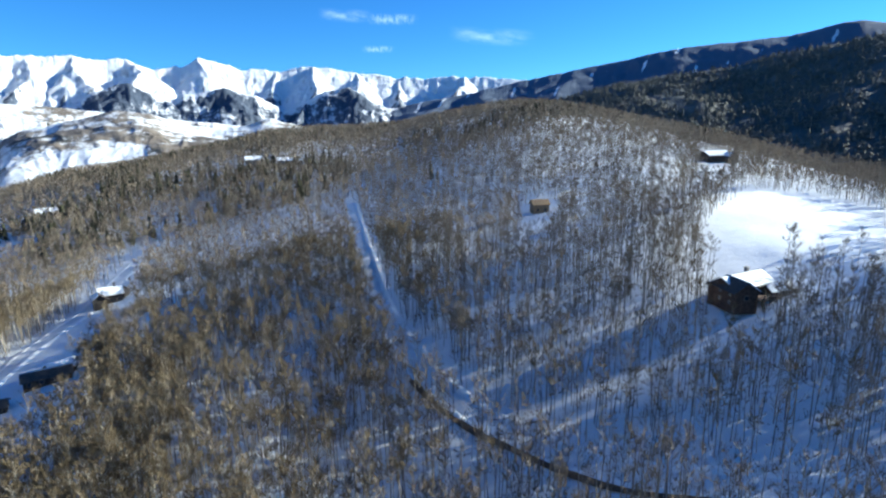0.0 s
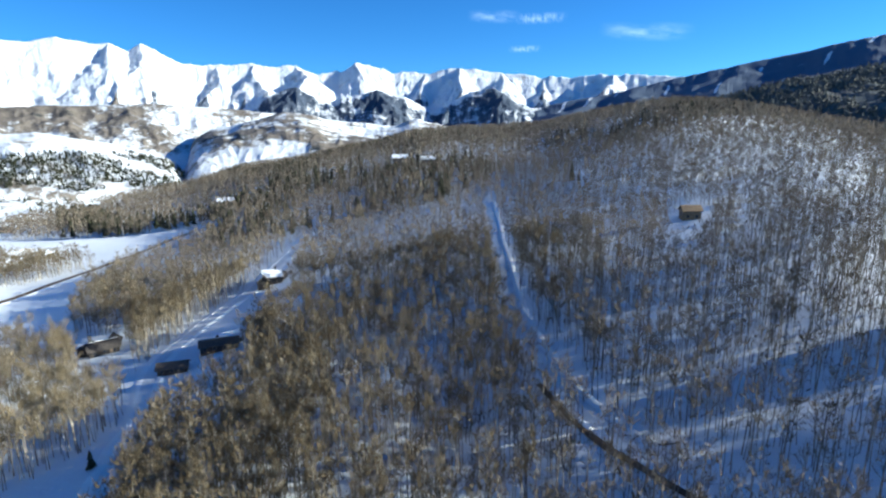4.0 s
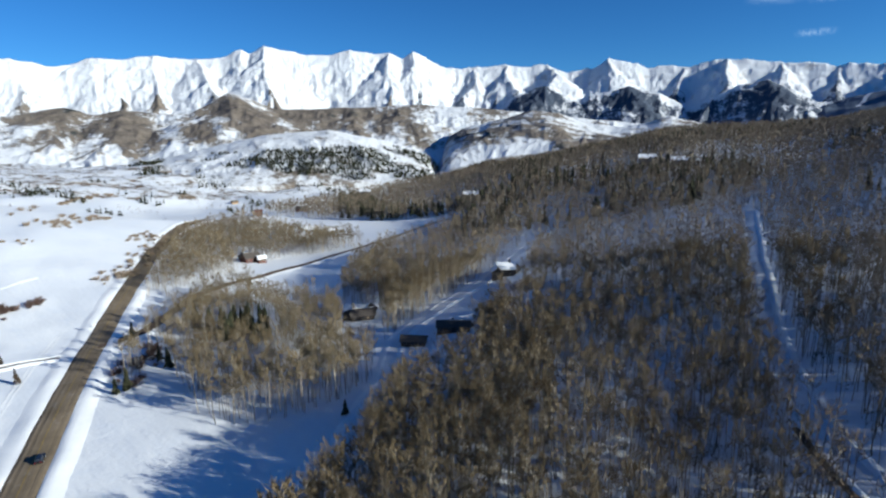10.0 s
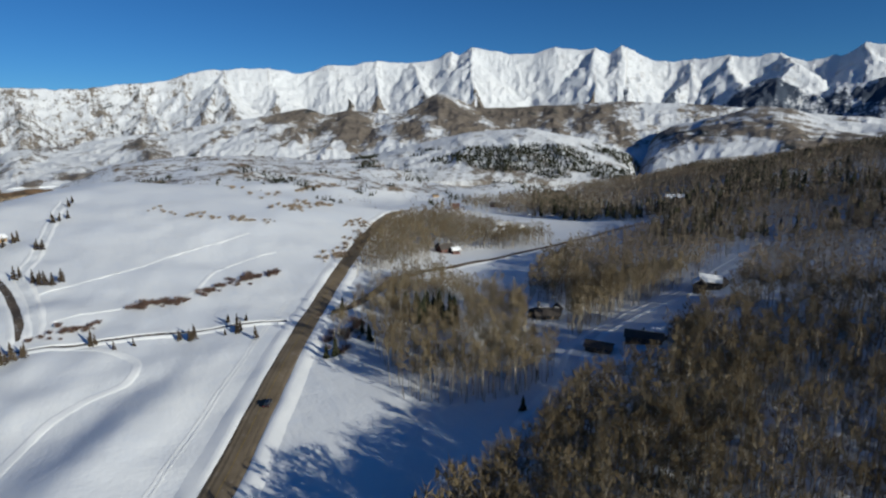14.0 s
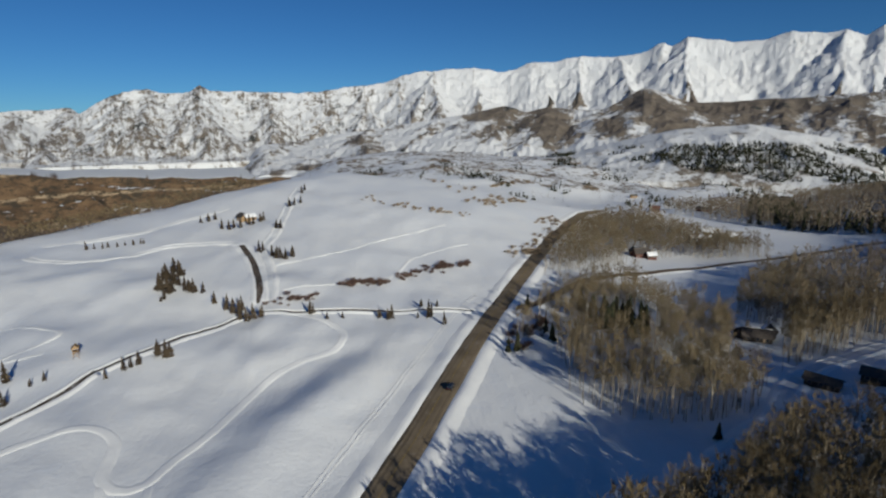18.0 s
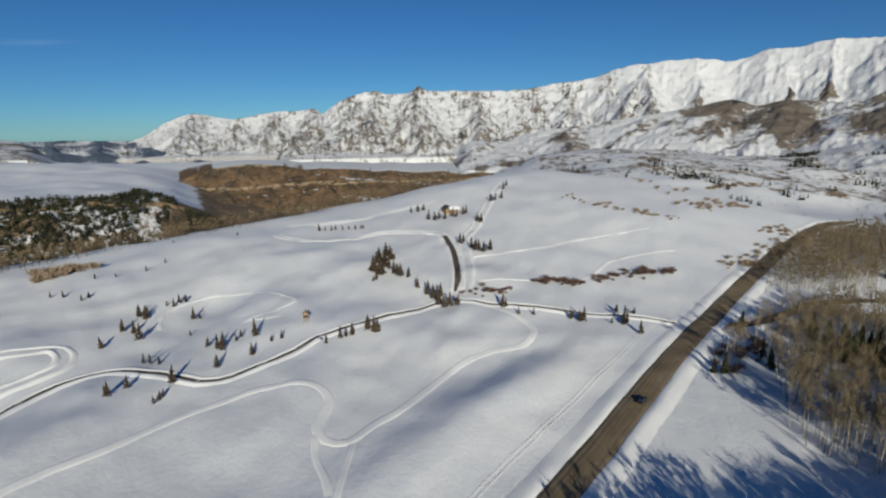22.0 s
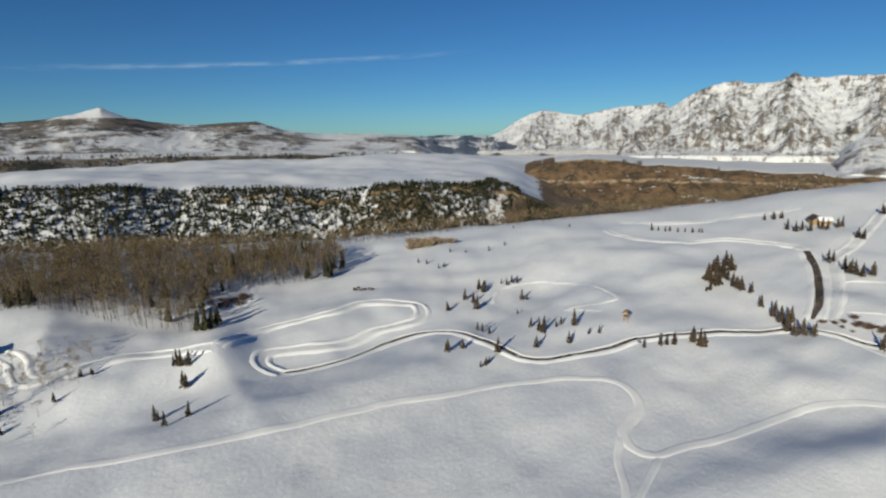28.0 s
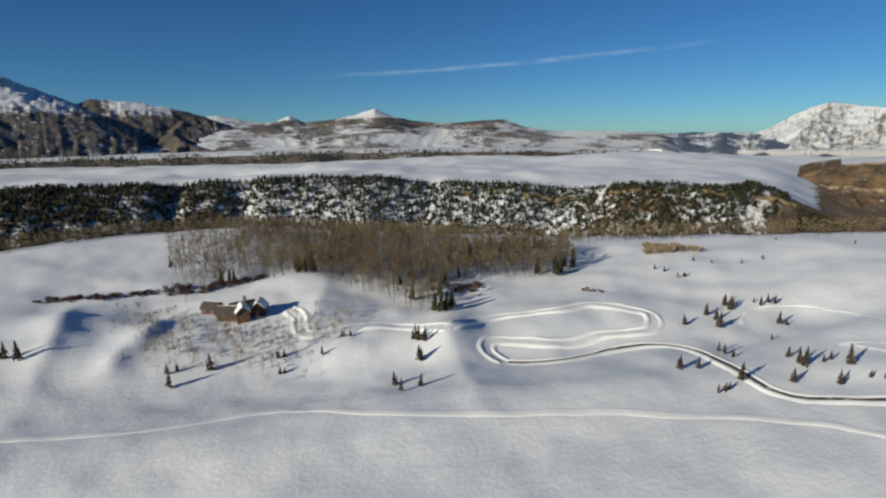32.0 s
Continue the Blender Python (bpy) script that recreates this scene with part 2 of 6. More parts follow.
# distance and height of the brow round the drone: wooded hill, meadow crest, canyon rim
BROW_R = [450, 480, 520, 600, 650, 750, 900, 1000, 1050, 1100, 1100, 1100, 1100, 1100, 1050, 950, 760, 660, 620, 590, 600, 620, 650, 620, 560, 510, 495, 480, 465, 450, 440, 430, 450, 520, 520, 500, 480, 450]
BROW_Z = [34, 40, 44, 52, 66, 77, 101, 122, 106, 88, 84, 82, 56, 30, -6, -14, -10, -4, 0, 13, 27, 36, 43, 39, 23, 15, 14, 13, 9, 7, 5, 3, 3, 7, 8, 8, 10, 15]
# the bottom behind the brow, the top of the slope beyond it, and the back of that bench
DEEP_R = [700, 720, 780, 900, 1000, 1150, 1400, 1500, 1500, 1500, 1500, 1500, 1450, 1350, 1250, 1150, 1000, 950, 900, 900, 900, 920, 950, 950, 1000, 1100, 1000, 900, 840, 800, 780, 780, 780, 780, 780, 780, 800, 800]
DEEP_Z = [-40, -40, -40, -20, 0, 10, 40, 60, 50, 20, 10, 0, -30, -50, -60, -60, -55, -40, -45, -40, -30, -25, -30, -60, -120, -150, -146, -140, -130, -110, -85, -78, -75, -75, -70, -65, -60, -50]
TOP_R = [1400, 1400, 1400, 1400, 1500, 1600, 1800, 1900, 1900, 1900, 1900, 1900, 1800, 1700, 1600, 1500, 1400, 1300, 1250, 1250, 1250, 1250, 1300, 1400, 1500, 1500, 1280, 1210, 1110, 1050, 1000, 1000, 1000, 1000, 1000, 1000, 1200, 1300]
TOP_Z = [-20, -20, -20, 0, 10, 10, 30, 40, 30, 0, 0, -20, -50, -60, -65, -60, -50, -45, -40, -30, -20, -10, -25, -90, -135, -150, -104, -74, -20, -8, -2, -3, 6, 16, 22, 28, 20, 0]
BACK_R = [2600, 2600, 2600, 2600, 2600, 2600, 2600, 2600, 2600, 2600, 2600, 2600, 2500, 2400, 2200, 2100, 2000, 2000, 2000, 2000, 2000, 2000, 2000, 2000, 2000, 2100, 2150, 2200, 2000, 2000, 2000, 2000, 2000, 2000, 2000, 2000, 2000, 2200]
BACK_Z = [0, 0, 0, 0, 10, 10, 20, 20, 10, 0, -10, -20, -40, -50, -50, -40, -20, -10, 0, 0, 10, 15, 0, -80, -110, -120, -135, -110, -30, -4, 2, -2, -8, -6, 0, 10, 0, 0]
# the ground nearer in: at 130 m and 270 m
NEAR_Z = [14, 16, 16, 16, 15, 14, 12, 10, 8, 6, 5, 4, 6, 5, 4, 3, 1, -1, 0, 0, 0, 0, 0, 0, 0, 0, 0, 0, 0, 0, 0, 0, 0, 0, 0, 0, 4, 10]
MID_Z = [34, 40, 42, 44, 44, 43, 40, 36, 31, 27, 23, 18, 11, 8, 4, 2, -2, -1, 0, 1, 3, 4, 5, 6, 6, 5, 5.5, 3, 1, 0, 0, 0, 2, 2, 2, 4, 10, 24]
RINGS = [(ring(BEARINGS, [0.0] * len(BEARINGS))[1], ring(BEARINGS, [0.0] * len(BEARINGS))[1]),
         (ring(BEARINGS, [130.0] * len(BEARINGS))[1], ring(BEARINGS, NEAR_Z)[1]),
         (ring(BEARINGS, [270.0] * len(BEARINGS))[1], ring(BEARINGS, MID_Z)[1])]
RINGS += [(ring(BEARINGS, a, 1.6)[1], ring(BEARINGS, b, 1.6)[1]) for a, b in ((BROW_R, BROW_Z), (DEEP_R, DEEP_Z), (TOP_R, TOP_Z), (BACK_R, BACK_Z))]
RINGS += [(RINGS[0][0] + 3400, RINGS[0][0] - 60.0), (RINGS[0][0] + 4990, RINGS[0][0] - 80.0)]
FINE = ring(BEARINGS, NEAR_Z)[0]
# mounds and hollows of the meadow: place, reach along x and y, height
MOUNDS = [(-174, -8, 62, 14, 149, 5.2), (-150, -215, 45, 16, 20, 4.0), (-16, -212, 30, 12, 0, -2.0),
          (-30, -322, 34, 18, 0, 5.0), (-60, -150, 150, 22, -8, 4.0), (-70, -194, 150, 20, -8, -4.0), (-88, -212, 22, 12, 60, 4.5), (-300, -60, 70, 30, 60, 3.0), (-235, -160, 40, 20, 20, -2.5), (-330, -140, 60, 26, 40, 3.5)]

# crests with a gentle windward and a steep lee side: from, to, height, reach to the one side and the other
RIDGES = [(74, -262, 76, -296, 5.5, 30, 10), (46, -243, 34, -274, 4.0, 14, 4), (-38, -266, -46, -296, 2.6, 22, 10), (-80, -184, -86, -212, 2.4, 26, 15)]


def bearing_of(x, y):
    return np.degrees(np.arctan2(-x, y))


def ground_z(x, y, relief=True):
    x, y = np.asarray(x, float), np.asarray(y, float)
    a, r = bearing_of(x, y), np.hypot(x, y)
    turn_a = np.where(a < -100, a + 360, a)
    rr = [np.interp(a, FINE, q[0], period=360) for q in RINGS]
    zz = [np.interp(a, FINE, q[1], period=360) for q in RINGS]
    slope = [(zz[i + 1] - zz[i]) / (rr[i + 1] - rr[i]) for i in range(len(rr) - 1)]
    tangent = [slope[0]]
    for i in range(1, len(rr) - 1):
        p = slope[i - 1] * slope[i]
        tangent.append(np.where(p > 0, 2 * p / np.where(p > 0, slope[i - 1] + slope[i], 1), 0))
    tangent.append(slope[-1])
    wall = np.clip((turn_a - 117) / 8, 0, 1) * np.clip((235 - turn_a) / 20, 0, 1) * np.clip((r - rr[4] - 5) / 70, 0, 1) * np.clip((rr[5] + 150 - r) / 150, 0, 1)
    run = np.radians(turn_a) * 1000 + 0.3 * (r - 900)
    bite = np.clip((ridged(run / 210 + 1.7, r / 900, 2, 0.5) - 0.62) / 0.36, 0, 1) + 0.3 * ridged(run / 48, r / 260 + 4, 2)
    rw = r - 48 * wall * bite
    z = np.zeros_like(r)
    for i in range(len(rr) - 1):
        h = rr[i + 1] - rr[i]
        u = np.clip((rw - rr[i]) / h, 0, 1)
        v = ((2 * u ** 3 - 3 * u ** 2 + 1) * zz[i] + (u ** 3 - 2 * u ** 2 + u) * h * tangent[i]
             + (3 * u ** 2 - 2 * u ** 3) * zz[i + 1] + (u ** 3 - u ** 2) * h * tangent[i + 1])
        z = np.where((rw >= rr[i]) & (rw < rr[i + 1]), v, z)
    for mx, my, ax, ay, turn, h in MOUNDS:
        c, s = math.cos(radians(turn)), math.sin(radians(turn))
        dx, dy = x - mx, y - my
        z = z + h * np.exp(-((c * dx + s * dy) / ax) ** 2 - ((c * dy - s * dx) / ay) ** 2)
    for x0, y0, x1, y1, h, wl, wr in RIDGES:
        ln = math.hypot(x1 - x0, y1 - y0)
        ux, uy = (x1 - x0) / ln, (y1 - y0) / ln
        along, off = (x - x0) * ux + (y - y0) * uy, (y - y0) * ux - (x - x0) * uy
        past = np.maximum(np.maximum(-along, along - ln), 0)
        off = off + 3.0 * fbm(along / 14 + h, along * 0, 2)
        z = z + h * np.exp(-(past / (1.3 * (wl + wr) / 2)) ** 2) * np.exp(-(np.sqrt(off ** 2 + 2.0) - 1.4) / np.where(off > 0, wl, wr))
    if relief:
        near = np.clip((700 - r) / 300, 0, 1) * (0.35 + 0.65 * np.clip((turn_a - 70) / 20, 0, 1) * np.clip((255 - turn_a) / 30, 0, 1))
        z = z + near * (4.6 * fbm(x / 38 + 3, y / 27 + 8, 3) * np.clip((r - 60) / 190, 0.05, 1) + 0.8 * fbm(x / 9, y / 7, 2) * np.clip(r / 220, 0.3, 1))
        meadow = np.clip((turn_a - 70) / 20, 0, 1) * np.clip((255 - turn_a) / 30, 0, 1)
        z = z + fbm(x / 90 + 9, y / 90 + 4, 3) * (5.0 + 3.0 * np.clip(meadow, 0, 1)) * np.clip(r / 250, 0.15, 1)
        far = np.clip((r - 700) / 500, 0, 1)
        z = z + far * (fbm(x / 260, y / 260, 5) * 46 - 4)
    return z
# terrain end


def mesh_object(name, verts, faces, mats, parent=None, smooth=True, mat_index=None):
    me = bpy.data.meshes.new(name)
    verts, faces = np.asarray(verts, np.float32), np.asarray(faces, np.int32)
    k = faces.shape[1]
    me.vertices.add(len(verts))
    me.vertices.foreach_set("co", verts.ravel())
    me.loops.add(faces.size)
    me.loops.foreach_set("vertex_index", faces.ravel())
    me.polygons.add(len(faces))
    me.polygons.foreach_set("loop_start", np.arange(0, faces.size, k, dtype=np.int32))
    for m in mats:
        me.materials.append(m)
    if mat_index is not None:
        me.polygons.foreach_set("material_index", np.asarray(mat_index, np.int32))
    me.update(calc_edges=True)
    me.polygons.foreach_set("use_smooth", np.full(len(faces), smooth))
    ob = new(name, me)
    if parent:
        ob.parent = parent
    return ob


def grid_faces(rows, cols, closed=False):
    i, j = np.meshgrid(np.arange(rows - 1), np.arange(cols if closed else cols - 1), indexing="ij")
    n = (j + 1) % cols
    return np.stack([i * cols + j, i * cols + n, (i + 1) * cols + n, (i + 1) * cols + j], -1).reshape(-1, 4)


def cover_layer(ob, values):
    layer = ob.data.attributes.new("cover", "FLOAT", "POINT")
    layer.data.foreach_set("value", np.asarray(values, np.float32).ravel())


# ---- ground ----
turns = np.concatenate([np.arange(-48, 206, 0.4), np.arange(206.2, 311.9, 1.0)])
dists = np.concatenate([[0.01, 4], np.geomspace(12, 1400, 220), np.geomspace(1412, 4960, 60)])
A, R = np.meshgrid(np.radians(turns), dists)
GX, GY = -np.sin(A) * R, np.cos(A) * R
GZ = ground_z(GX, GY)
ground = mesh_object("ground", np.stack([GX, GY, GZ], -1).reshape(-1, 3), grid_faces(len(dists), len(turns), True)[:, ::-1], [SNOW])
tagged(ground, "rolling snow-covered ground with meadow, canyon and mesa", "ground", kind="structure")
AD = np.degrees(A)
AD = np.where(AD > 180, AD - 360, AD)
BR = np.interp(AD, FINE, RINGS[3][0], period=360)
TR = np.interp(AD, FINE, RINGS[5][0], period=360)
wall = np.clip((R - BR) / 60, 0, 1) * np.clip((TR + 25 - R) / 40, 0, 1)
south = np.clip((AD - 94) / 6, 0, 1) * np.clip((128 - AD) / 4, 0, 1)
mesa = np.clip((AD - 120) / 8, 0, 1) + (AD < -150)
cover = wall * (0.45 * south + (0.14 + 0.2 * np.clip((150 - AD) / 12, 0, 1)) * mesa)
cover += 0.28 * np.clip((R - 700) / 200, 0, 1) * (1 - wall) * np.clip((100 - AD) / 10, 0, 1) * (AD > 30)
cover += 0.45 * (AD < 30) * (AD > -60) * np.clip((R - BR + 60) / 100, 0, 1)
cover += 0.62 * np.clip((AD - 110) / 5, 0, 1) * np.clip((125 - AD) / 2, 0, 1) * np.clip((R - BR - 150) / 100, 0, 1) * np.clip((2500 - R) / 150, 0, 1) * (1 - 0.75 * wall)
cover_layer(ground, cover)

# ---- mountains ----


def mountains(name, knots, base_r, base_z, mat, label, spur=(420.0, 110.0), jag=10.0, dome=1.15, fall=0.45, res=0.12, rows=64, edge=3.0, category="mountain", back_drop=0.75, crest_soft=0.0, ribs=0.0, drift=0.0, grain=0.35, wooded=0.2):
    """A range whose crest runs through the knots (bearing, distance, height), with spurs and gullies down its face."""
    a0, a1 = knots[0][0], knots[-1][0]
    a = np.arange(a0, a1 + res, res)
    kb = [k[0] for k in knots]
    cr, cz = np.interp(a, kb, [k[1] for k in knots]), np.interp(a, kb, [k[2] for k in knots])
    def soften(line, width):
        n = int(3 * width / res)
        w = np.exp(-0.5 * (np.arange(-n, n + 1) * res / width) ** 2)
        return np.convolve(np.concatenate([np.full(n, line[0]), line, np.full(n, line[-1])]), w / w.sum(), "valid")

    if crest_soft:
        cz = soften(cz, crest_soft)
    broad = soften(cz, 2.2)
    fade = np.clip(np.minimum(a - a0, a1 - a) / edge, 0, 1)
    fade = fade * fade * (3 - 2 * fade)
    u = np.concatenate([np.linspace(0, 1, rows), 1 + np.linspace(0, 1, 9)[1:] * fall])
    AA, UU = np.meshgrid(a, u)
    CR, CZ, FD = np.tile(cr, (len(u), 1)), np.tile(cz, (len(u), 1)), np.tile(fade, (len(u), 1))
    arc = np.radians(AA) * CR
    crest_jag = jag * (2 * fbm(arc / 70 + 3, arc * 0 + cr[0], 5, 0.6))
    r = base_r + (CR - base_r) * UU
    front = np.clip(UU, 0, 1)
    back = np.clip((UU - 1) / fall, 0, 1)
    size, deep = spur
    wx, wy = 0.55 * size * fbm(arc / size + 8, r / size, 3), 0.55 * size * fbm(arc / size + 31, r / size + 9, 3)
    rib = ridged((arc + wx) / size, (r + wy) / (2.2 * size) + 5, 6, 0.52) - 0.55
    face = None
    if ribs:
        # a spur comes down from every summit and sheds smaller ones to both sides; faces fall away from them at an even slope
        rs = np.random.RandomState(len(knots) + int(abs(knots[0][0]) * 7))
        mean_r = float(np.mean(cr))
        step_deg = math.degrees(size / mean_r)
        tops = [k[0] for p, k, n in zip(knots, knots[1:], knots[2:]) if k[2] >= p[2] and k[2] >= n[2]]
        for b in np.arange(a0, a1, step_deg * 0.8):
            if not tops or min(abs(b - q) for q in tops) > step_deg * 0.65:
                tops.append(b + rs.uniform(-0.2, 0.2) * step_deg)
        lines = []
        for b in tops:
            t = np.linspace(0, 1, 7)
            way_x = mean_r * (radians(b) + radians(drift) * t) + np.concatenate([[0], np.cumsum(rs.normal(0, 0.13 * size, 6))])
            top_r, top_z = np.interp(b, a, cr), np.interp(b, a, cz)
            end_r = base_r + (top_r - base_r) * rs.uniform(0.0, 0.35)
            way_y = top_r + (end_r - top_r) * t
            way_z = top_z + (base_z + rs.uniform(0, 0.12) * (top_z - base_z) - top_z) * t ** rs.uniform(0.8, 1.05)
            lines.append((way_x, way_y, way_z))
            for k in (1, 2, 3, 4):
                for side in (-1, 1):
                    if rs.uniform() < 0.25:
                        continue
                    q = np.linspace(0, 1, 4)
                    long = rs.uniform(0.4, 0.75) * (way_y[k] - end_r + 60)
                    bx = way_x[k] + side * q * min(0.55 * size, 0.8 * long) * rs.uniform(0.7, 1.2) + (way_x[-1] - way_x[k]) * q * 0.5
                    lines.append((bx, way_y[k] - long * q, way_z[k] - 6 + (base_z - way_z[k]) * 0.75 * q ** 0.9))
        px = arc / CR * mean_r + 0.25 * wx + 14 * fbm(arc / 60, r / 60, 3)
        py = r + 0.25 * wy + 14 * fbm(arc / 60 + 7, r / 60 + 7, 3)
        best, near_d = np.full(AA.shape, -1e9), np.full(AA.shape, 999.0)
        col_x = np.radians(a) * mean_r
        for lx, ly, lz in lines:
            for k in range(len(lx) - 1):
                x0, y0, x1, y1 = lx[k], ly[k], lx[k + 1], ly[k + 1]
                c0, c1 = np.searchsorted(col_x, (min(x0, x1) - 1.6 * size, max(x0, x1) + 1.6 * size))
                if c1 <= c0:
                    continue
                qx, qy = px[:, c0:c1], py[:, c0:c1]
                n2 = (x1 - x0) ** 2 + (y1 - y0) ** 2 + 1e-6
                t = np.clip(((qx - x0) * (x1 - x0) + (qy - y0) * (y1 - y0)) / n2, 0, 1)
                d = np.hypot(qx - x0 - t * (x1 - x0), qy - y0 - t * (y1 - y0))
                zz = lz[k] + (lz[k + 1] - lz[k]) * t - ribs * d
                won = zz > best[:, c0:c1]
                best[:, c0:c1] = np.where(won, zz, best[:, c0:c1])
                near_d[:, c0:c1] = np.where(won, d, near_d[:, c0:c1])
        floor_z = base_z + (np.tile(soften(cz, 1.2), (len(u), 1)) - base_z) * front ** (2.1 * dome)
        face = np.maximum(np.maximum(best, floor_z), CZ - 1.15 * ribs * (CR - r))
        rib = 0.3 - 0.6 * np.clip(near_d / (0.42 * size), 0, 1)
    rough = fbm(arc / (0.3 * size), r / (0.3 * size), 5, 0.55)
    bell = np.clip(3.2 * front * (1 - front), 0, 1) ** 0.8 * (UU <= 1)
    CB = np.tile(broad, (len(u), 1))
    CZ = CB + (CZ - CB) * front ** 5
    z = base_z + (CZ - base_z) * front ** dome * (1 - back_drop * back ** 1.2) + bell * deep * (1.7 * rib + grain * rough) + crest_jag * front ** 3 * (1 - back)
    if ribs:
        fine = ridged(arc / 70 + 2, r / 110, 4, 0.55) - 0.6
        behind = z
        z = np.minimum(face, CZ) + deep * np.clip(14 * front * (1 - front), 0, 1) * (grain * 0.6 * rough + 0.3 * fine) + crest_jag * front ** 40
        z = np.where(UU > 1, behind, z)
    z = base_z + (z - base_z) * FD - 40 * (1 - FD)
    z[0] -= 90
    v = np.stack([-np.sin(np.radians(AA)) * r, np.cos(np.radians(AA)) * r, z], -1).reshape(-1, 3)
    ob = mesh_object(name, v, grid_faces(len(u), len(a))[:, ::-1], [mat])
    layer = ob.data.attributes.new("rib", "FLOAT", "POINT")
    layer.data.foreach_set("value", np.clip(rib / 0.3, -1, 1).astype(np.float32).ravel())
    layer = ob.data.attributes.new("along", "FLOAT", "POINT")
    layer.data.foreach_set("value", arc.astype(np.float32).ravel())
    growth = wooded(AA, z, np.clip(rib / 0.3, -1, 1), front) if callable(wooded) else np.full(AA.shape, wooded)
    layer = ob.data.attributes.new("wood", "FLOAT", "POINT")
    layer.data.foreach_set("value", growth.astype(np.float32).ravel())
    return tagged(ob, label, category, kind="structure")


def between(x, low, high):
    """0 below low, 1 above high."""
    return np.clip((x - low) / (high - low), 0, 1)


def knots(distance, pairs):
    """Bearing and height angle of points along a crest, at one distance."""
    return [(b, distance, EYE + distance * math.tan(radians(e))) for b, e in zip(pairs[::2], pairs[1::2])]


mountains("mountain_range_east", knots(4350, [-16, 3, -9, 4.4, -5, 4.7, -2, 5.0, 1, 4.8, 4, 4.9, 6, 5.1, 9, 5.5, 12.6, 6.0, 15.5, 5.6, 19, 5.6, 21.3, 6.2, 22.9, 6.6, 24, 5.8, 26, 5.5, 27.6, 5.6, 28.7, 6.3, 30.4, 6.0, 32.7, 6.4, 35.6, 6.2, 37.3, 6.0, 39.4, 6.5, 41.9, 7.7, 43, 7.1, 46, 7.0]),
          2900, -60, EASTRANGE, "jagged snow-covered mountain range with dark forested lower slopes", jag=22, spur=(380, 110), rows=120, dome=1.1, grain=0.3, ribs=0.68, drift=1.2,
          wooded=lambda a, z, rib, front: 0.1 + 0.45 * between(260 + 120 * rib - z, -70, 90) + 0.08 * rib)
# fir cover is thickened and blue-tinted so the slopes read as shaded
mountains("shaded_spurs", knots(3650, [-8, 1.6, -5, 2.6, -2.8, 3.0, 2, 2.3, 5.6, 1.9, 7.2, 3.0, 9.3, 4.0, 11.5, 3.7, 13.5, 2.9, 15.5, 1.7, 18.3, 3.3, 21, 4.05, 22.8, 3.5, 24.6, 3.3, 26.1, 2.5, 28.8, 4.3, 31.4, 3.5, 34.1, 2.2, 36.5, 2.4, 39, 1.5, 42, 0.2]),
          2700, -60, EASTRANGE, "fir-forested spurs coloured dark and blue for shade before the snowy peaks", jag=12, spur=(420, 120), rows=90, dome=0.95, grain=0.4, ribs=0.55, drift=-2.0,
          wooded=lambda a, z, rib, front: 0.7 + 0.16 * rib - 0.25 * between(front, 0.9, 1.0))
mountains("mountain_range_north", knots(4250, [40, 6.6, 41.9, 7.8, 43, 7.0, 44.3, 7.7, 45.7, 7.5, 48.1, 7.9, 50.2, 7.4, 52.2, 7.4, 54.7, 7.8, 56.2, 8.15, 57.4, 7.4, 58.2, 7.8, 60, 7.0, 63.4, 6.7, 65.7, 6.9, 68.2, 6.5, 70.3, 6.55, 72.9, 5.6, 76, 6.15, 79.2, 5.95, 81.9, 5.75, 84.6, 5.0, 86, 4.6, 89, 4.3, 92, 3.85, 96.7, 3.9, 101.3, 3.9, 102.2, 4.5, 103.1, 3.8, 105.1, 3.6, 106.5, 4.0, 108.5, 3.7, 110, 3.0, 111.2, 2.3, 112.4, 1.5, 113.6, 0.6, 115, -0.4, 117, -1.5]),
          2800, -40, RANGE, "long snowy mountain range with fluted white faces and rock bands", jag=13, spur=(340, 90), edge=1.5, rows=125, dome=1.15, grain=0.3, res=0.12, ribs=0.62, drift=-1.0,
          wooded=lambda a, z, rib, front: 0.2 + between(250 - 2.2 * np.abs(a - 58) + 110 * rib - z, -50, 70) * (0.5 - 0.5 * between(a, 70, 84)) + 0.2 * between(a, 72, 84) + 0.06 * between(a, 84, 92) + 0.06 * rib)
mountains("far_snowy_mountain", knots(4650, [111, 1.0, 112.5, 2.3, 114.5, 2.1, 116.6, 2.0, 118.6, 1.6, 120.2, 1.25, 122, 1.6, 123.5, 1.9, 125, 1.5, 126.3, 0.9, 128.2, -0.3, 131, -1.0]),
          3500, -40, FARPEAK, "low snowy mountain beyond the canyon with rocky flanks", jag=8, spur=(300, 60), edge=1.0, ribs=0.55, drift=1.5, rows=90,
          wooded=lambda a, z, rib, front: 0.42 + 0.05 * rib)
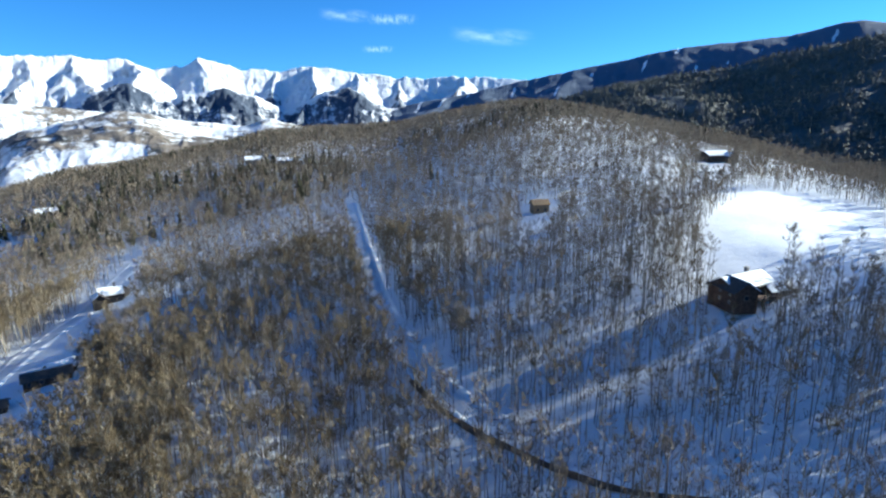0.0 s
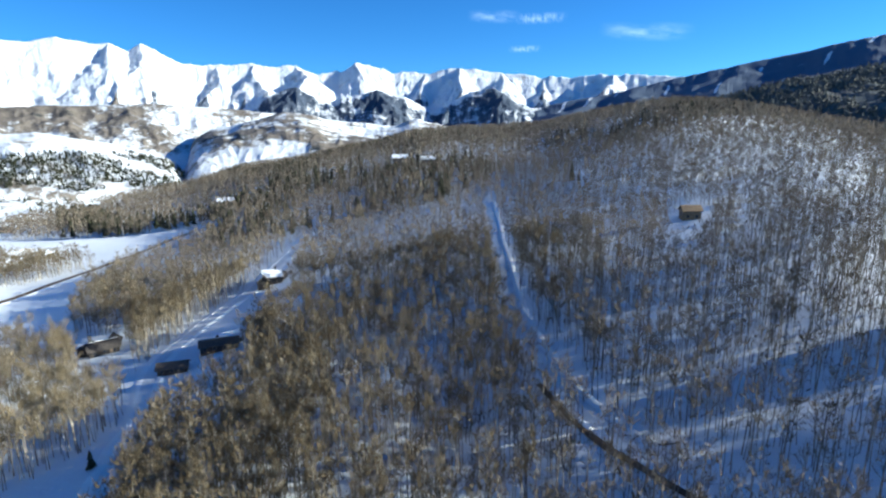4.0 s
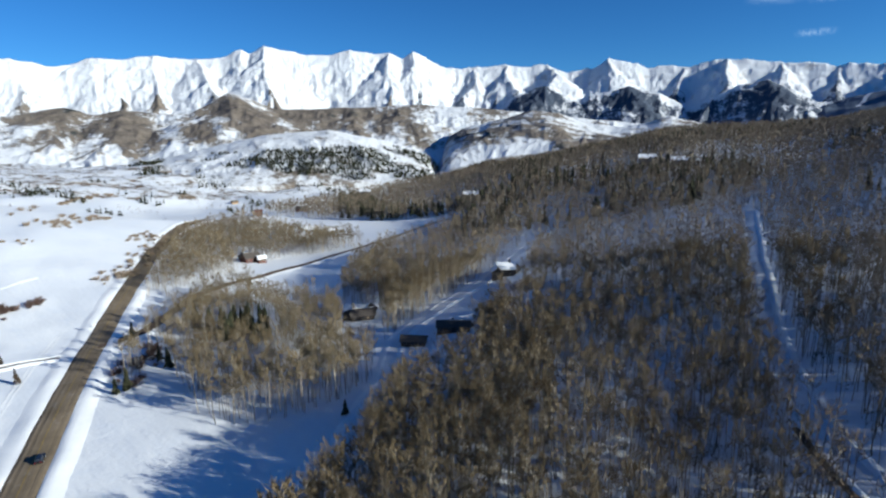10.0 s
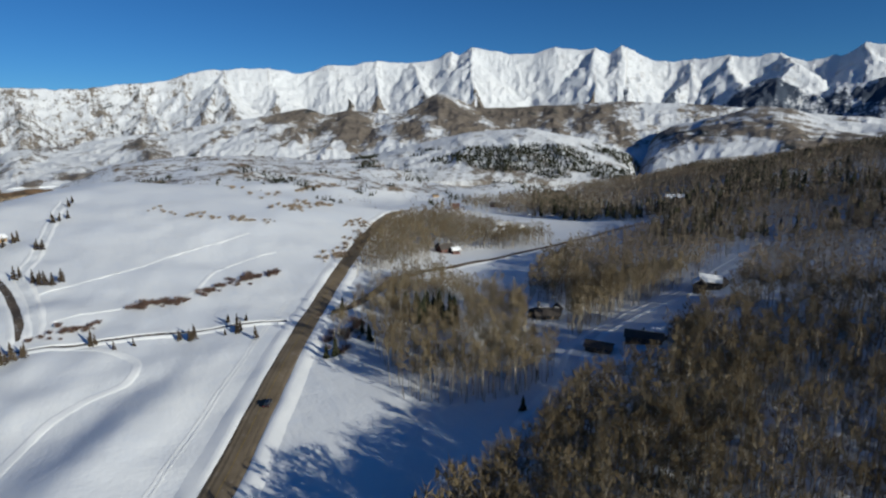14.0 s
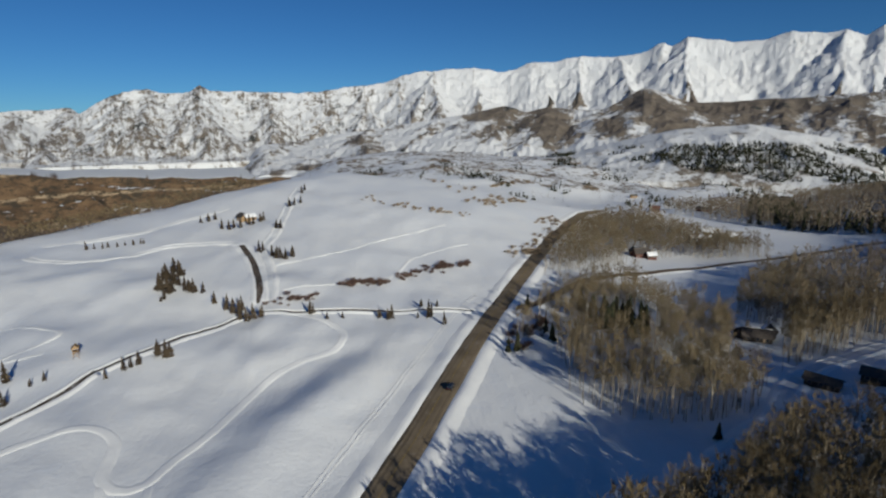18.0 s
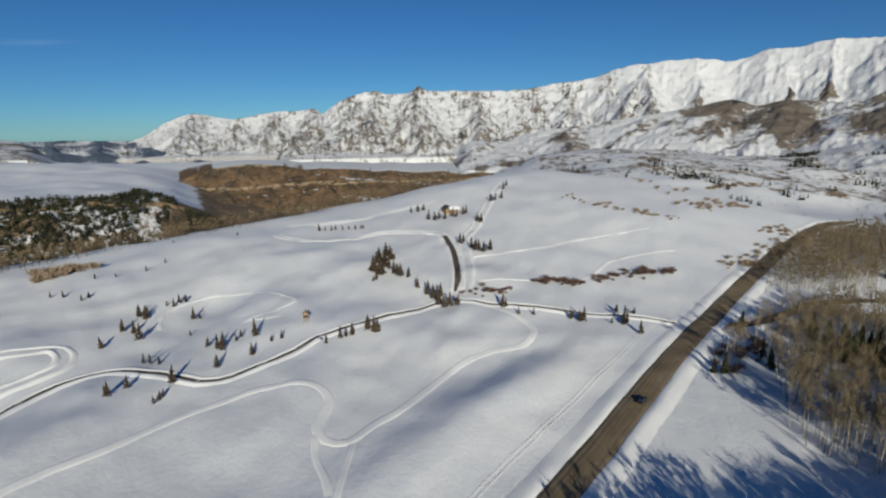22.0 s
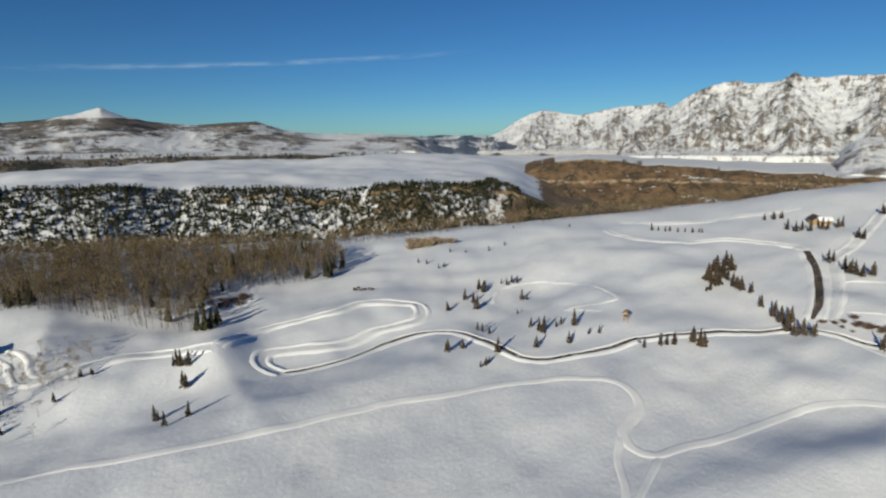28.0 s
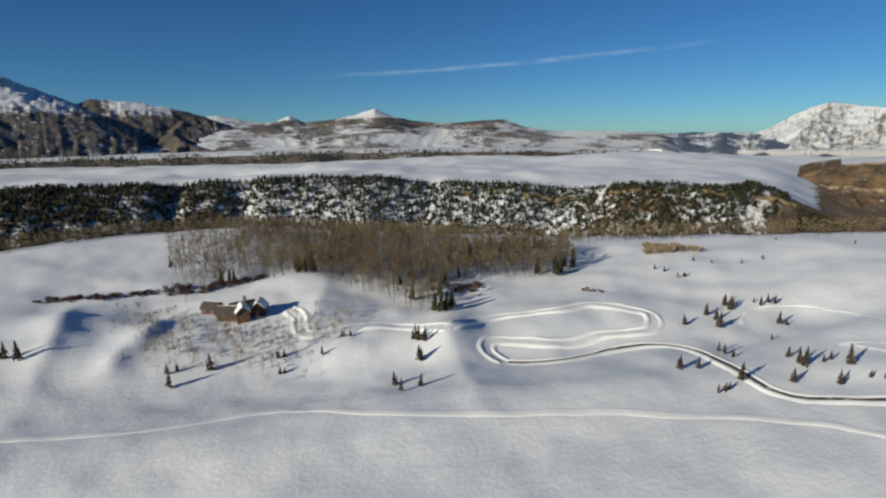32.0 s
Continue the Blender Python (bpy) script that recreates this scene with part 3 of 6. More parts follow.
mountains("foothills", knots(3000, [14, -0.6, 22, 0.8, 28, 1.4, 34, 2.2, 42, 2.7, 47, 2.5, 50.5, 2.4, 55.6, 2.3, 57.5, 3.2, 59.6, 3.9, 61.5, 2.8, 63.6, 1.4, 66, 2.0, 68.5, 2.3, 71, 1.6, 72.7, 2.5, 75.3, 1.9, 80.2, 1.2, 88.9, -0.1, 94, -0.9, 100, -1.4]),
          1950, -50, FOOT, "brown aspen-covered foothills with snowy clearings", jag=6, spur=(330, 60), dome=0.85, crest_soft=0.5, grain=0.6, ribs=0.3, drift=3.0, rows=90,
          wooded=lambda a, z, rib, front: 0.36 + 0.3 * between(z, 0, 70) * between(82 - a, 0, 10) * (0.35 + 0.65 * between(a, 30, 42)) + 0.1 * rib + 0.7 * fbm(a / 2.6, front * 4, 3))
bench_hill = mountains("snowy_bench_hill", knots(2100, [38, -3.2, 42, -1.8, 45.3, -0.7, 50.5, 0.3, 56.2, 0.0, 61, -1.0, 65, -1.9, 70, -2.8, 76, -3.4]),
          1500, -50, BENCH, "smooth snow-covered bench hill with fir woods on its flank", jag=3, spur=(200, 22), grain=0.8, dome=0.8, wooded=lambda a, z, rib, front: 0.43 - 0.1 * front)
mountains("snowy_knoll", knots(2500, [10, -0.8, 14, 0.3, 17, 1.2, 19, 0.6, 21, 0.2, 24.5, 0.6, 27.5, 1.6, 30, 1.9, 33, 1.2, 37, 0.2, 41, -1.5]),
          1700, -40, BENCH, "sunlit snowy knoll with brown woods", jag=6, spur=(260, 40), dome=0.8, wooded=lambda a, z, rib, front: 0.36 + 0.25 * rib)
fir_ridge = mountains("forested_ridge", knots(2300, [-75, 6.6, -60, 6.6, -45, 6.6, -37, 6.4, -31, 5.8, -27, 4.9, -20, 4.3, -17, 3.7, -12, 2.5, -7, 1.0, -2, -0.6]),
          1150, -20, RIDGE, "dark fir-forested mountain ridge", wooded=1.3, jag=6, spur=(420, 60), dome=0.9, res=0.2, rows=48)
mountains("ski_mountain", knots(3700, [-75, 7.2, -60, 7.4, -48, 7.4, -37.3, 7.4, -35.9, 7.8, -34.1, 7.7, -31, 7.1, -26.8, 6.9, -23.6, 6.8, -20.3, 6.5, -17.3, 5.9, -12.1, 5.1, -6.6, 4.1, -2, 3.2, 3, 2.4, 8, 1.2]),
          2500, -20, SKI, "forested ski mountain tinted blue for haze, with snowy cut runs", wooded=lambda a, z, rib, front: 0.8 + 0.2 * rib - 0.9 * between(np.abs((a * 0.9 + 2.5 * front) % 2.2 - 1.1), 0.93, 1.05) * between(value_noise(a * 1.7, front * 5.0), 0.62, 0.7), jag=8, spur=(520, 90), dome=0.9, res=0.2, rows=48)
mesa_two = mountains("second_mesa", knots(2650, [134, -2.6, 140, -2.1, 150, -1.95, 160, -1.7, 170, -1.6, 184, -1.6, 197, -1.6, 212, -1.0]),
          2400, -40, BENCH, "second snowy mesa with a dark wooded wall", wooded=lambda a, z, rib, front: 0.25 + 0.4 * between(0.9 - front, 0, 0.2), jag=3, spur=(160, 12), dome=0.7, fall=2.0, rows=30, res=0.2, back_drop=0.0)
mountains("far_hills", knots(4500, [134, -0.9, 137.5, -0.35, 141.5, -0.1, 146.6, -0.1, 149.8, 0.4, 152.1, 1.2, 154.9, 1.1, 157.9, 0.9, 161.6, 1.3, 163.5, 1.8, 165.1, 2.5, 167, 1.9, 169, 1.5, 171.9, 1.2, 173.4, 1.9, 174.8, 1.3, 176.5, 1.3, 180, 2.0, 184, 1.6, 190, 1.2]),
          2900, -10, FARHILL, "low far hills with snowy tops and brown woods", wooded=lambda a, z, rib, front: 0.3 + 0.25 * rib + 0.26 * between(front, 0.55, 0.8) * between(a, 145, 155) - 0.5 * between(z, 195, 225), jag=4, spur=(380, 26), dome=1.3, res=0.15)
mountains("west_mountain", knots(4200, [173, -0.8, 176, -0.2, 178.5, 0.6, 181, 1.9, 184.4, 2.7, 187.4, 3.3, 190, 3.4, 191.2, 2.9, 193.8, 4.2, 195.8, 5.0, 200, 6.0, 210, 6.5, 225, 5.0, 240, 3.0]),
          2900, -10, WEST, "dark forested mountain with snowy summits", wooded=lambda a, z, rib, front: 0.25 + 0.45 * between(330 + 60 * rib - z, -40, 60) + 0.08 * rib, jag=14, spur=(420, 80), res=0.15, edge=6.0, ribs=0.34, drift=2.0)

canyon_side = mountains("canyon_wall", knots(1900, [92, -4.6, 96.2, -4.25, 98, -4.35, 100, -4.1, 103, -4.12, 105.3, -3.9, 107, -4.0, 109, -3.75, 112.3, -3.53, 114, -3.6, 116, -3.2, 119.2, -2.95, 121, -3.1, 122.5, -3.3, 124.5, -3.9, 126, -4.8, 128, -6.0, 130, -7.5, 132, -9.5]),
          1250, -190, CANYON, "brown sagebrush canyon wall with pale rock bands", jag=3, spur=(230, 40), dome=0.75, fall=1.3, back_drop=0.12, edge=1.2, category="canyon wall", ribs=0.5, drift=-5.0, grain=0.4, rows=90, res=0.1)
# takes the haze-tinted colours of the ski mountain
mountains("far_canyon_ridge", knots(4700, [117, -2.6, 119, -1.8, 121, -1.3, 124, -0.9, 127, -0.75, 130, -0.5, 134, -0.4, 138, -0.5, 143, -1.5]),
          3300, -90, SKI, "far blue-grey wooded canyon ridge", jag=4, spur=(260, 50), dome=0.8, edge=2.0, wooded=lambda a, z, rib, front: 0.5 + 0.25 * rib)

# ---- trees ----


def tubes(points_a, points_b, ra, rb, sides=3):
    """Tapered prisms from points_a to points_b."""
    n = len(points_a)
    ax = points_b - points_a
    ax = ax / np.maximum(np.linalg.norm(ax, axis=1, keepdims=True), 1e-6)
    side = np.cross(ax, np.tile([[0.31, 0.94, 0.11]], (n, 1)))
    side = side / np.maximum(np.linalg.norm(side, axis=1, keepdims=True), 1e-6)
    other = np.cross(ax, side)
    v, f = [], []
    for k in range(sides):
        w = 2 * math.pi * k / sides
        off = side * math.cos(w) + other * math.sin(w)
        v.append(points_a + off * np.reshape(ra, (-1, 1)))
        v.append(points_b + off * np.reshape(rb, (-1, 1)))
    v = np.stack(v, 1)
    base = np.arange(n)[:, None] * 2 * sides
    for k in range(sides):
        a, b, c, d = 2 * k, 2 * ((k + 1) % sides), 2 * ((k + 1) % sides) + 1, 2 * k + 1
        f += [base + np.array([[a, b, c]]), base + np.array([[a, c, d]])]
    return v.reshape(-1, 3), np.concatenate(f)


def slivers(root, tip, width, rs):
    """One thin triangle for each twig, spread at the tip."""
    n = len(root)
    ax = tip - root
    side = np.cross(ax, rs.normal(size=(n, 3)))
    side = side / np.maximum(np.linalg.norm(side, axis=1, keepdims=True), 1e-6) * np.reshape(width, (-1, 1))
    v = np.stack([root, tip + side, tip - side], 1).reshape(-1, 3)
    return v, np.arange(3 * n).reshape(-1, 3)


def aspen_shape(seed, twigs, width, limbs, low=0.46, spread_out=1.2):
    """A bare aspen 1 unit high: pale stem, rising limbs, a haze of fine twigs. Returns stem and crown, each as points and triangles."""
    rs = np.random.RandomState(seed)
    bend = rs.uniform(-0.03, 0.03, 2)
    knots_z = np.array([-0.06, 0.45, 0.97] if limbs > 8 else [-0.06, 0.97])
    stem = np.stack([bend[0] * np.sin(3 * knots_z), bend[1] * np.sin(2.5 * knots_z), knots_z], -1)
    rad = np.interp(knots_z, [-0.06, 0.35, 0.7, 0.97], [0.0088, 0.0072, 0.0048, 0.0016])
    sv, sf = tubes(stem[:-1], stem[1:], rad[:-1], rad[1:])
    t = low + (0.92 - low) * rs.uniform(0, 1, limbs) ** 0.8
    root = np.stack([np.interp(t, knots_z, stem[:, 0]), np.interp(t, knots_z, stem[:, 1]), t], -1)
    w = rs.uniform(0, 2 * math.pi, limbs)
    reach = rs.uniform(0.11, 0.24, limbs) * (1.25 - t) * spread_out
    tip = root + np.stack([np.cos(w) * reach, np.sin(w) * reach, rs.uniform(0.05, 0.15, limbs)], -1)
    lv, lf = slivers(tip, root, np.full(limbs, 0.004), rs)
    sf2 = np.concatenate([sf, lf + len(sv)])
    sv2 = np.concatenate([sv, lv])
    pick = rs.randint(0, limbs, twigs)
    along = rs.uniform(0.35, 1.05, twigs)[:, None]
    troot = root[pick] * (1 - along) + tip[pick] * along
    w = rs.uniform(0, 2 * math.pi, twigs)
    reach = rs.uniform(0.02, 0.08, twigs)
    ttip = troot + np.stack([np.cos(w) * reach, np.sin(w) * reach, rs.uniform(0.02, 0.12, twigs)], -1)
    cv, cf = slivers(ttip, troot, rs.uniform(0.5, 1.3, twigs) * width, rs)
    return (sv2, sf2), (cv, cf)


def fir_shape(seed, tiers, sides):
    """A conifer 1 unit high: stem and ragged drooping tiers."""
    rs = np.random.RandomState(seed)
    v, f = [], []
    for i in range(tiers):
        q = i / tiers
        low, top = 0.08 + 0.8 * q, min(1.0, 0.08 + 0.8 * q + 0.34 - 0.12 * q)
        rad = 0.19 * (1 - q) ** 0.85 + 0.025
        b = len(v)
        v.append((0, 0, top))
        for k in range(sides):
            w = 2 * math.pi * (k + 0.5 * (i % 2)) / sides
            s = rad * rs.uniform(0.35, 1.3)
            v.append((s * math.cos(w), s * math.sin(w), low + rs.uniform(-0.05, 0.08)))
        v.append((0, 0, low + 0.08))
        for k in range(sides):
            f.append((b, b + 1 + k, b + 1 + (k + 1) % sides))
            if tiers > 2:
                f.append((b + sides + 1, b + 1 + (k + 1) % sides, b + 1 + k))
    sv, sf = tubes(np.array([[0, 0, -0.05]]), np.array([[0, 0, 0.5]]), [0.018], [0.008])
    return (sv, sf), (np.array(v, float), np.array(f))


def young_fir(seed, stems, sprays):
    """A ragged young conifer clump 1 unit high: one to three stems with drooping needle sprays."""
    rs = np.random.RandomState(seed)
    SV, SF, CV, CF, sb, cb = [], [], [], [], 0, 0
    for k in range(stems):
        tall = 1.0 if k == 0 else rs.uniform(0.45, 0.8)
        foot = np.array([0.0, 0.0, 0.0]) if k == 0 else np.array([rs.uniform(-0.28, 0.28), rs.uniform(-0.28, 0.28), 0.0])
        top = foot + np.array([rs.uniform(-0.06, 0.06), rs.uniform(-0.06, 0.06), tall])
        v, f = tubes(foot[None] - [[0, 0, 0.06]], top[None], [0.02], [0.004])
        SV.append(v)
        SF.append(f + sb)
        sb += len(v)
        n = int(sprays * tall)
        q = rs.uniform(0.06, 1.0, n) ** 0.9
        root = foot + (top - foot) * q[:, None]
        w = rs.uniform(0, 2 * math.pi, n)
        reach = tall * (0.27 * (1 - q) ** 0.7 + 0.025) * rs.uniform(0.55, 1.25, n)
        tip = root + np.stack([np.cos(w) * reach, np.sin(w) * reach, rs.uniform(-0.06, 0.05, n) * tall], -1)
        v, f = slivers(root + [[0, 0, 0.03]], tip, rs.uniform(0.03, 0.075, n) * (0.4 + tall * (1 - q)), rs)
        CV.append(v)
        CF.append(f + cb)
        cb += len(v)
        v, f = slivers(tip * [[0.6, 0.6, 1]] + root * [[0.4, 0.4, 0]], root + [[0, 0, 0.09]], rs.uniform(0.02, 0.05, n), rs)
        CV.append(v)
        CF.append(f + cb)
        cb += len(v)
    return (np.concatenate(SV), np.concatenate(SF)), (np.concatenate(CV), np.concatenate(CF))


def spread(shapes, spots, heights, wide, seed):
    """Joins many trees into one set of points, triangles and material numbers."""
    rs = np.random.RandomState(seed)
    V, F, M, base = [], [], [], 0
    kind = rs.randint(0, len(shapes), len(spots))
    for s, (stem, crown) in enumerate(shapes):
        here = np.nonzero(kind == s)[0]
        if not len(here):
            continue
        v, f = np.concatenate([stem[0], crown[0]]), np.concatenate([stem[1], crown[1] + len(stem[0])])
        turn = rs.uniform(0, 2 * math.pi, len(here))
        c, sn = np.cos(turn)[:, None], np.sin(turn)[:, None]
        h = heights[here][:, None]
        w = h * wide * rs.uniform(0.8, 1.25, (len(here), 1))
        lean = rs.normal(0, 0.035, (len(here), 2))
        x = w * (c * v[:, 0] - sn * v[:, 1]) + h * v[:, 2] * lean[:, :1] + spots[here, :1]
        y = w * (sn * v[:, 0] + c * v[:, 1]) + h * v[:, 2] * lean[:, 1:] + spots[here, 1:2]
        z = h * v[:, 2] + spots[here, 2:3]
        V.append(np.stack([x, y, z], -1).reshape(-1, 3))
        F.append((f[None] + (np.arange(len(here)) * len(v))[:, None, None] + base).reshape(-1, 3))
        M.append(np.tile(np.concatenate([np.zeros(len(stem[1]), int), np.ones(len(crown[1]), int)]), len(here)))
        base += len(here) * len(v)
    return np.concatenate(V), np.concatenate(F), np.concatenate(M)


def woods(name, shapes, spots, heights, wide, mats, label, category="forest", seed=1):
    v, f, m = spread(shapes, spots, heights, wide, seed)
    return tagged(mesh_object(name, v, f, mats, smooth=False, mat_index=m), label, category, kind="stuff")


def inside(poly, x, y):
    """Which points lie in a closed outline."""
    hit = np.zeros(len(x), bool)
    n = len(poly)
    for i in range(n):
        (x0, y0), (x1, y1) = poly[i], poly[(i + 1) % n]
        cross = ((y0 > y) != (y1 > y)) & (x < (x1 - x0) * (y - y0) / ((y1 - y0) or 1e-9) + x0)
        hit ^= cross
    return hit


ASPENS = [aspen_shape(s, 210, 0.0024, 13, 0.54, 1.15) for s in range(8)]
ASPENS_MID = [aspen_shape(10 + s, 50, 0.0078, 7, 0.36, 1.4) for s in range(7)]
ASPENS_FAR = [aspen_shape(20 + s, 15, 0.03, 4, 0.2, 1.1) for s in range(6)]
ASPENS_THIN = [aspen_shape(100 + s, 80, 0.0034, 9, 0.5, 1.15) for s in range(7)]
ASPENS_THIN_MID = [aspen_shape(110 + s, 44, 0.0075, 6, 0.38, 1.35) for s in range(6)]
FIRS_MID = [fir_shape(40 + s, 4, 6) for s in range(4)]
FIRS_FAR = [fir_shape(30 + s, 2, 4) for s in range(4)]


def scatter(count, a0, a1, r0, r1, seed, power=1.0):
    """Random spots in a sector, even over the ground for power 1, thinner far out for less."""
    rs = np.random.RandomState(seed)
    a = rs.uniform(a0, a1, count)
    r = np.sqrt(rs.uniform(0, 1, count) ** power * (r1 ** 2 - r0 ** 2) + r0 ** 2)
    return -np.sin(np.radians(a)) * r, np.cos(np.radians(a)) * r, a, r


def on_ground(x, y, sink=0.0):
    return np.stack([x, y, ground_z(x, y) - sink], -1)


# ---- where things stand: (x, y) of lines and outlines, (x, y, height) of trees ----
HIGHWAY = [(-125, 7), (-144, 17), (-173, 32), (-219, 56), (-254, 75), (-299, 101), (-354, 135), (-410, 169), (-461, 201), (-512, 235)]
LANE_EAST = [(-254, 74), (-263, 100), (-290, 132), (-301, 152), (-315, 204), (-329, 266), (-331, 324), (-339, 388), (-329, 437)]
LANE_WEST = [(-254, 66), (-257, 46), (-258, 13), (-260, -15), (-263, -36), (-263, -48), (-244, -65), (-225, -79), (-212, -92)]
LANE_BENDS = [(-211, -93), (-189, -102), (-174, -112), (-168, -121), (-169, -133), (-171, -147), (-174, -164), (-164, -175), (-146, -179), (-124, -178), (-109, -182), (-100, -186), (-97, -194), (-99, -200), (-104, -203), (-114, -199), (-126, -193), (-139, -191), (-151, -192), (-164, -188), (-174, -186), (-182, -191), (-186, -201), (-177, -210), (-164, -219), (-147, -217), (-133, -224), (-112, -228), (-86, -211)]
LANE_RANCH = [(-165, -224), (-124, -226), (-87, -210), (-69, -235), (-43, -239), (-29, -239), (-27, -249), (-28, -258), (-23, -279)]
LANE_NORTH = [(-274, -41), (-296, -44), (-323, -49), (-352, -56), (-386, -69), (-392, -80), (-396, -116), (-371, -145), (-376, -183), (-388, -199)]
LANE_FARM = [(-273, -38), (-295, -38), (-329, -43), (-369, -51), (-399, -47), (-442, -45), (-496, -42), (-556, -38)]
LANE_UPPER = [(-420, -207), (-425, -180), (-436, -156), (-462, -137), (-478, -115), (-498, -94)]
TRAIL = [(-94, -134), (-108, -129), (-123, -122), (-138, -116), (-152, -107), (-165, -96), (-171, -85), (-170, -76), (-163, -69), (-152, -67), (-145, -66), (-140, -61), (-141, -54), (-150, -50), (-164, -42), (-184, -35), (-199, -27), (-211, -16), (-218, -5), (-232, -1), (-245, -7), (-257, -20), (-265, -36)]
TRAIL_FORK = [(-144, -66), (-132, -61), (-122, -54), (-114, -50)]
TRAIL_FORK_TWO = [(-142, -53), (-129, -51), (-118, -49), (-112, -48)]
TRAIL_LOOP = [(-218, -175), (-239, -186), (-264, -178), (-269, -153), (-258, -128), (-248, -121), (-236, -131), (-227, -136), (-234, -118)]
TRAIL_LONG = [(-172, -87), (-156, -104), (-128, -122), (-77, -141), (-44, -153), (-11, -177), (6, -180), (31, -182), (55, -187), (71, -191), (94, -200), (132, -209)]
TRAIL_FAR = [(-332, -42), (-348, -16), (-362, 5), (-389, 38), (-418, 82)]
TRAIL_MID = [(-288, -33), (-299, -4), (-308, 26), (-343, 44), (-362, 63), (-376, 91)]
FOREST_ROAD = [(-70, 405), (-55, 337), (-45, 291), (-36, 254), (-30, 227), (-22, 200), (-12, 177), (-4, 160), (9, 140), (19, 130), (29, 120), (45, 109), (66, 102), (88, 97)]
LOWER_LANE = [(-200, 389), (-189, 332), (-173, 258), (-171, 231), (-168, 201), (-162, 176), (-153, 156), (-136, 133), (-124, 116)]
CREEK_TRAIL = [(-100, 88), (-115, 96), (-127, 109), (-133, 124)]
GLADE = [(119, 251), (177, 322), (224, 327), (233, 287), (137, 163), (115, 174), (95, 173), (101, 216)]
STAND_FRONT = [(-204, 67), (-220, 88), (-171, 80), (-157, 77), (-141, 95), (-134, 108), (-137, 126), (-161, 157), (-189, 160), (-215, 174), (-244, 165), (-283, 166), (-292, 140), (-251, 101)]
FIELD = [(-283, 166), (-305, 204), (-322, 266), (-326, 324), (-330, 400), (-306, 397), (-299, 314), (-281, 245), (-229, 190), (-200, 171), (-240, 170)]
LOWER_FIELD = [(-134, 24), (-179, 54), (-156, 77), (-133, 103), (-103, 82), (-112, 55)]
CORRIDOR = [(-98, 77), (-121, 98), (-129, 113), (-136, 132), (-154, 160), (-165, 190), (-150, 192), (-137, 153), (-128, 127), (-123, 109), (-106, 90)]
STAND_NORTH = [(-308, 120), (-385, 158), (-472, 218), (-575, 341), (-462, 314), (-374, 322), (-336, 308), (-361, 245), (-326, 174), (-315, 147)]
BIG_EDGE = [(-319, 428), (-215, 402), (-176, 284), (-168, 209), (-160, 163), (-182, 161), (-202, 190), (-229, 190), (-279, 245), (-297, 314), (-306, 396)]
BIG_LEFT = [(-90, 56), (-103, 87), (-110, 104), (-117, 131), (-120, 150), (-127, 182), (-142, 229), (-170, 300), (-211, 383)]
MEADOW_WOOD = [(37, -374), (45, -485), (-7, -506), (-129, -433), (-229, -334), (-207, -289), (-175, -278), (-145, -295), (-122, -293), (-98, -253), (-85, -250), (-77, -273), (-56, -306), (-40, -320), (-12, -357), (17, -334)]
LANE_SIDE = [(-161, 158), (-168, 180), (-174, 202), (-177, 231), (-180, 258), (-204, 258), (-200, 205), (-184, 180), (-180, 162)]
STAND_CORNER = [(-160, 112), (-134, 112), (-138, 128), (-150, 144), (-164, 162), (-186, 164), (-194, 156)]
HOUSES_A = [(-165, 259), (-139, 177), (-145, 158), (-194, 174), (-212, 620), (-169, 589), (-371, 508), (-359, 216), (-428, 326), (-407, 299)]
HOUSES_B = [(100, 179), (54, 309), (210, 431)]
HOUSES_D = [(-590, 433), (-697, 642), (-418, 329), (-1078, 622)]
HOUSES_C = [(-660, 611), (-589, 370)]
RANCH = [(-3, -276), (11, -286)]
SHED = [(-227, -105)]
FARM = [(-457, -76)]
CAR = [(-177, 34)]
LOGS = [(23, 135), (-39, 147)]
BRUSH_A = [(-295, -1), (-301, 11), (-300, 23)]
BRUSH_B = [(-307, 33), (-320, 48), (-327, 49)]
BRUSH_C = [(-319, 54), (-330, 67), (-335, 80)]
BRUSH_D = [(-355, 114), (-365, 132), (-409, 163), (-469, 207)]
BRUSH_E = [(-496, 24), (-477, 41), (-457, 64), (-452, 76), (-450, 95), (-451, 115)]
BRUSH_F = [(98, -342), (85, -345), (68, -340), (52, -342), (39, -339)]
BRUSH_G = [(33, -339), (17, -343), (-2, -353), (-16, -355)]
BRUSH_H = [(-184, -246), (-189, -239)]
BRUSH_I = [(-270, -291), (-281, -289), (-294, -284)]
BRUSH_J = [(-487, 123), (-524, 154), (-549, 188)]
BRUSH_K = [(-273, -31), (-279, -23), (-281, -16)]
BRUSH_L = [(-118, -280), (-133, -278)]
CLIFF = [(-339, -862), (-533, -782), (-686, -687), (-891, -652)]
FIRS_A = [(-71, -214, 6.6), (-72, -212, 7.1), (-74, -210, 6.3), (-67, -198, 9.0), (-51, -180, 5.1), (-51, -171, 4.9), (-59, -173, 5.4), (26, -216, 6.9), (27, -226, 4.3), (24, -227, 3.4), (11, -224, 6.8), (-14, -225, 4.1), (-17, -225, 3.6), (-14, -216, 3.5), (-16, -216, 3.0), (-32, -222, 3.9), (87, -255, 7.1), (82, -252, 8.4), (-43, -232, 3.8), (-46, -231, 3.2)]
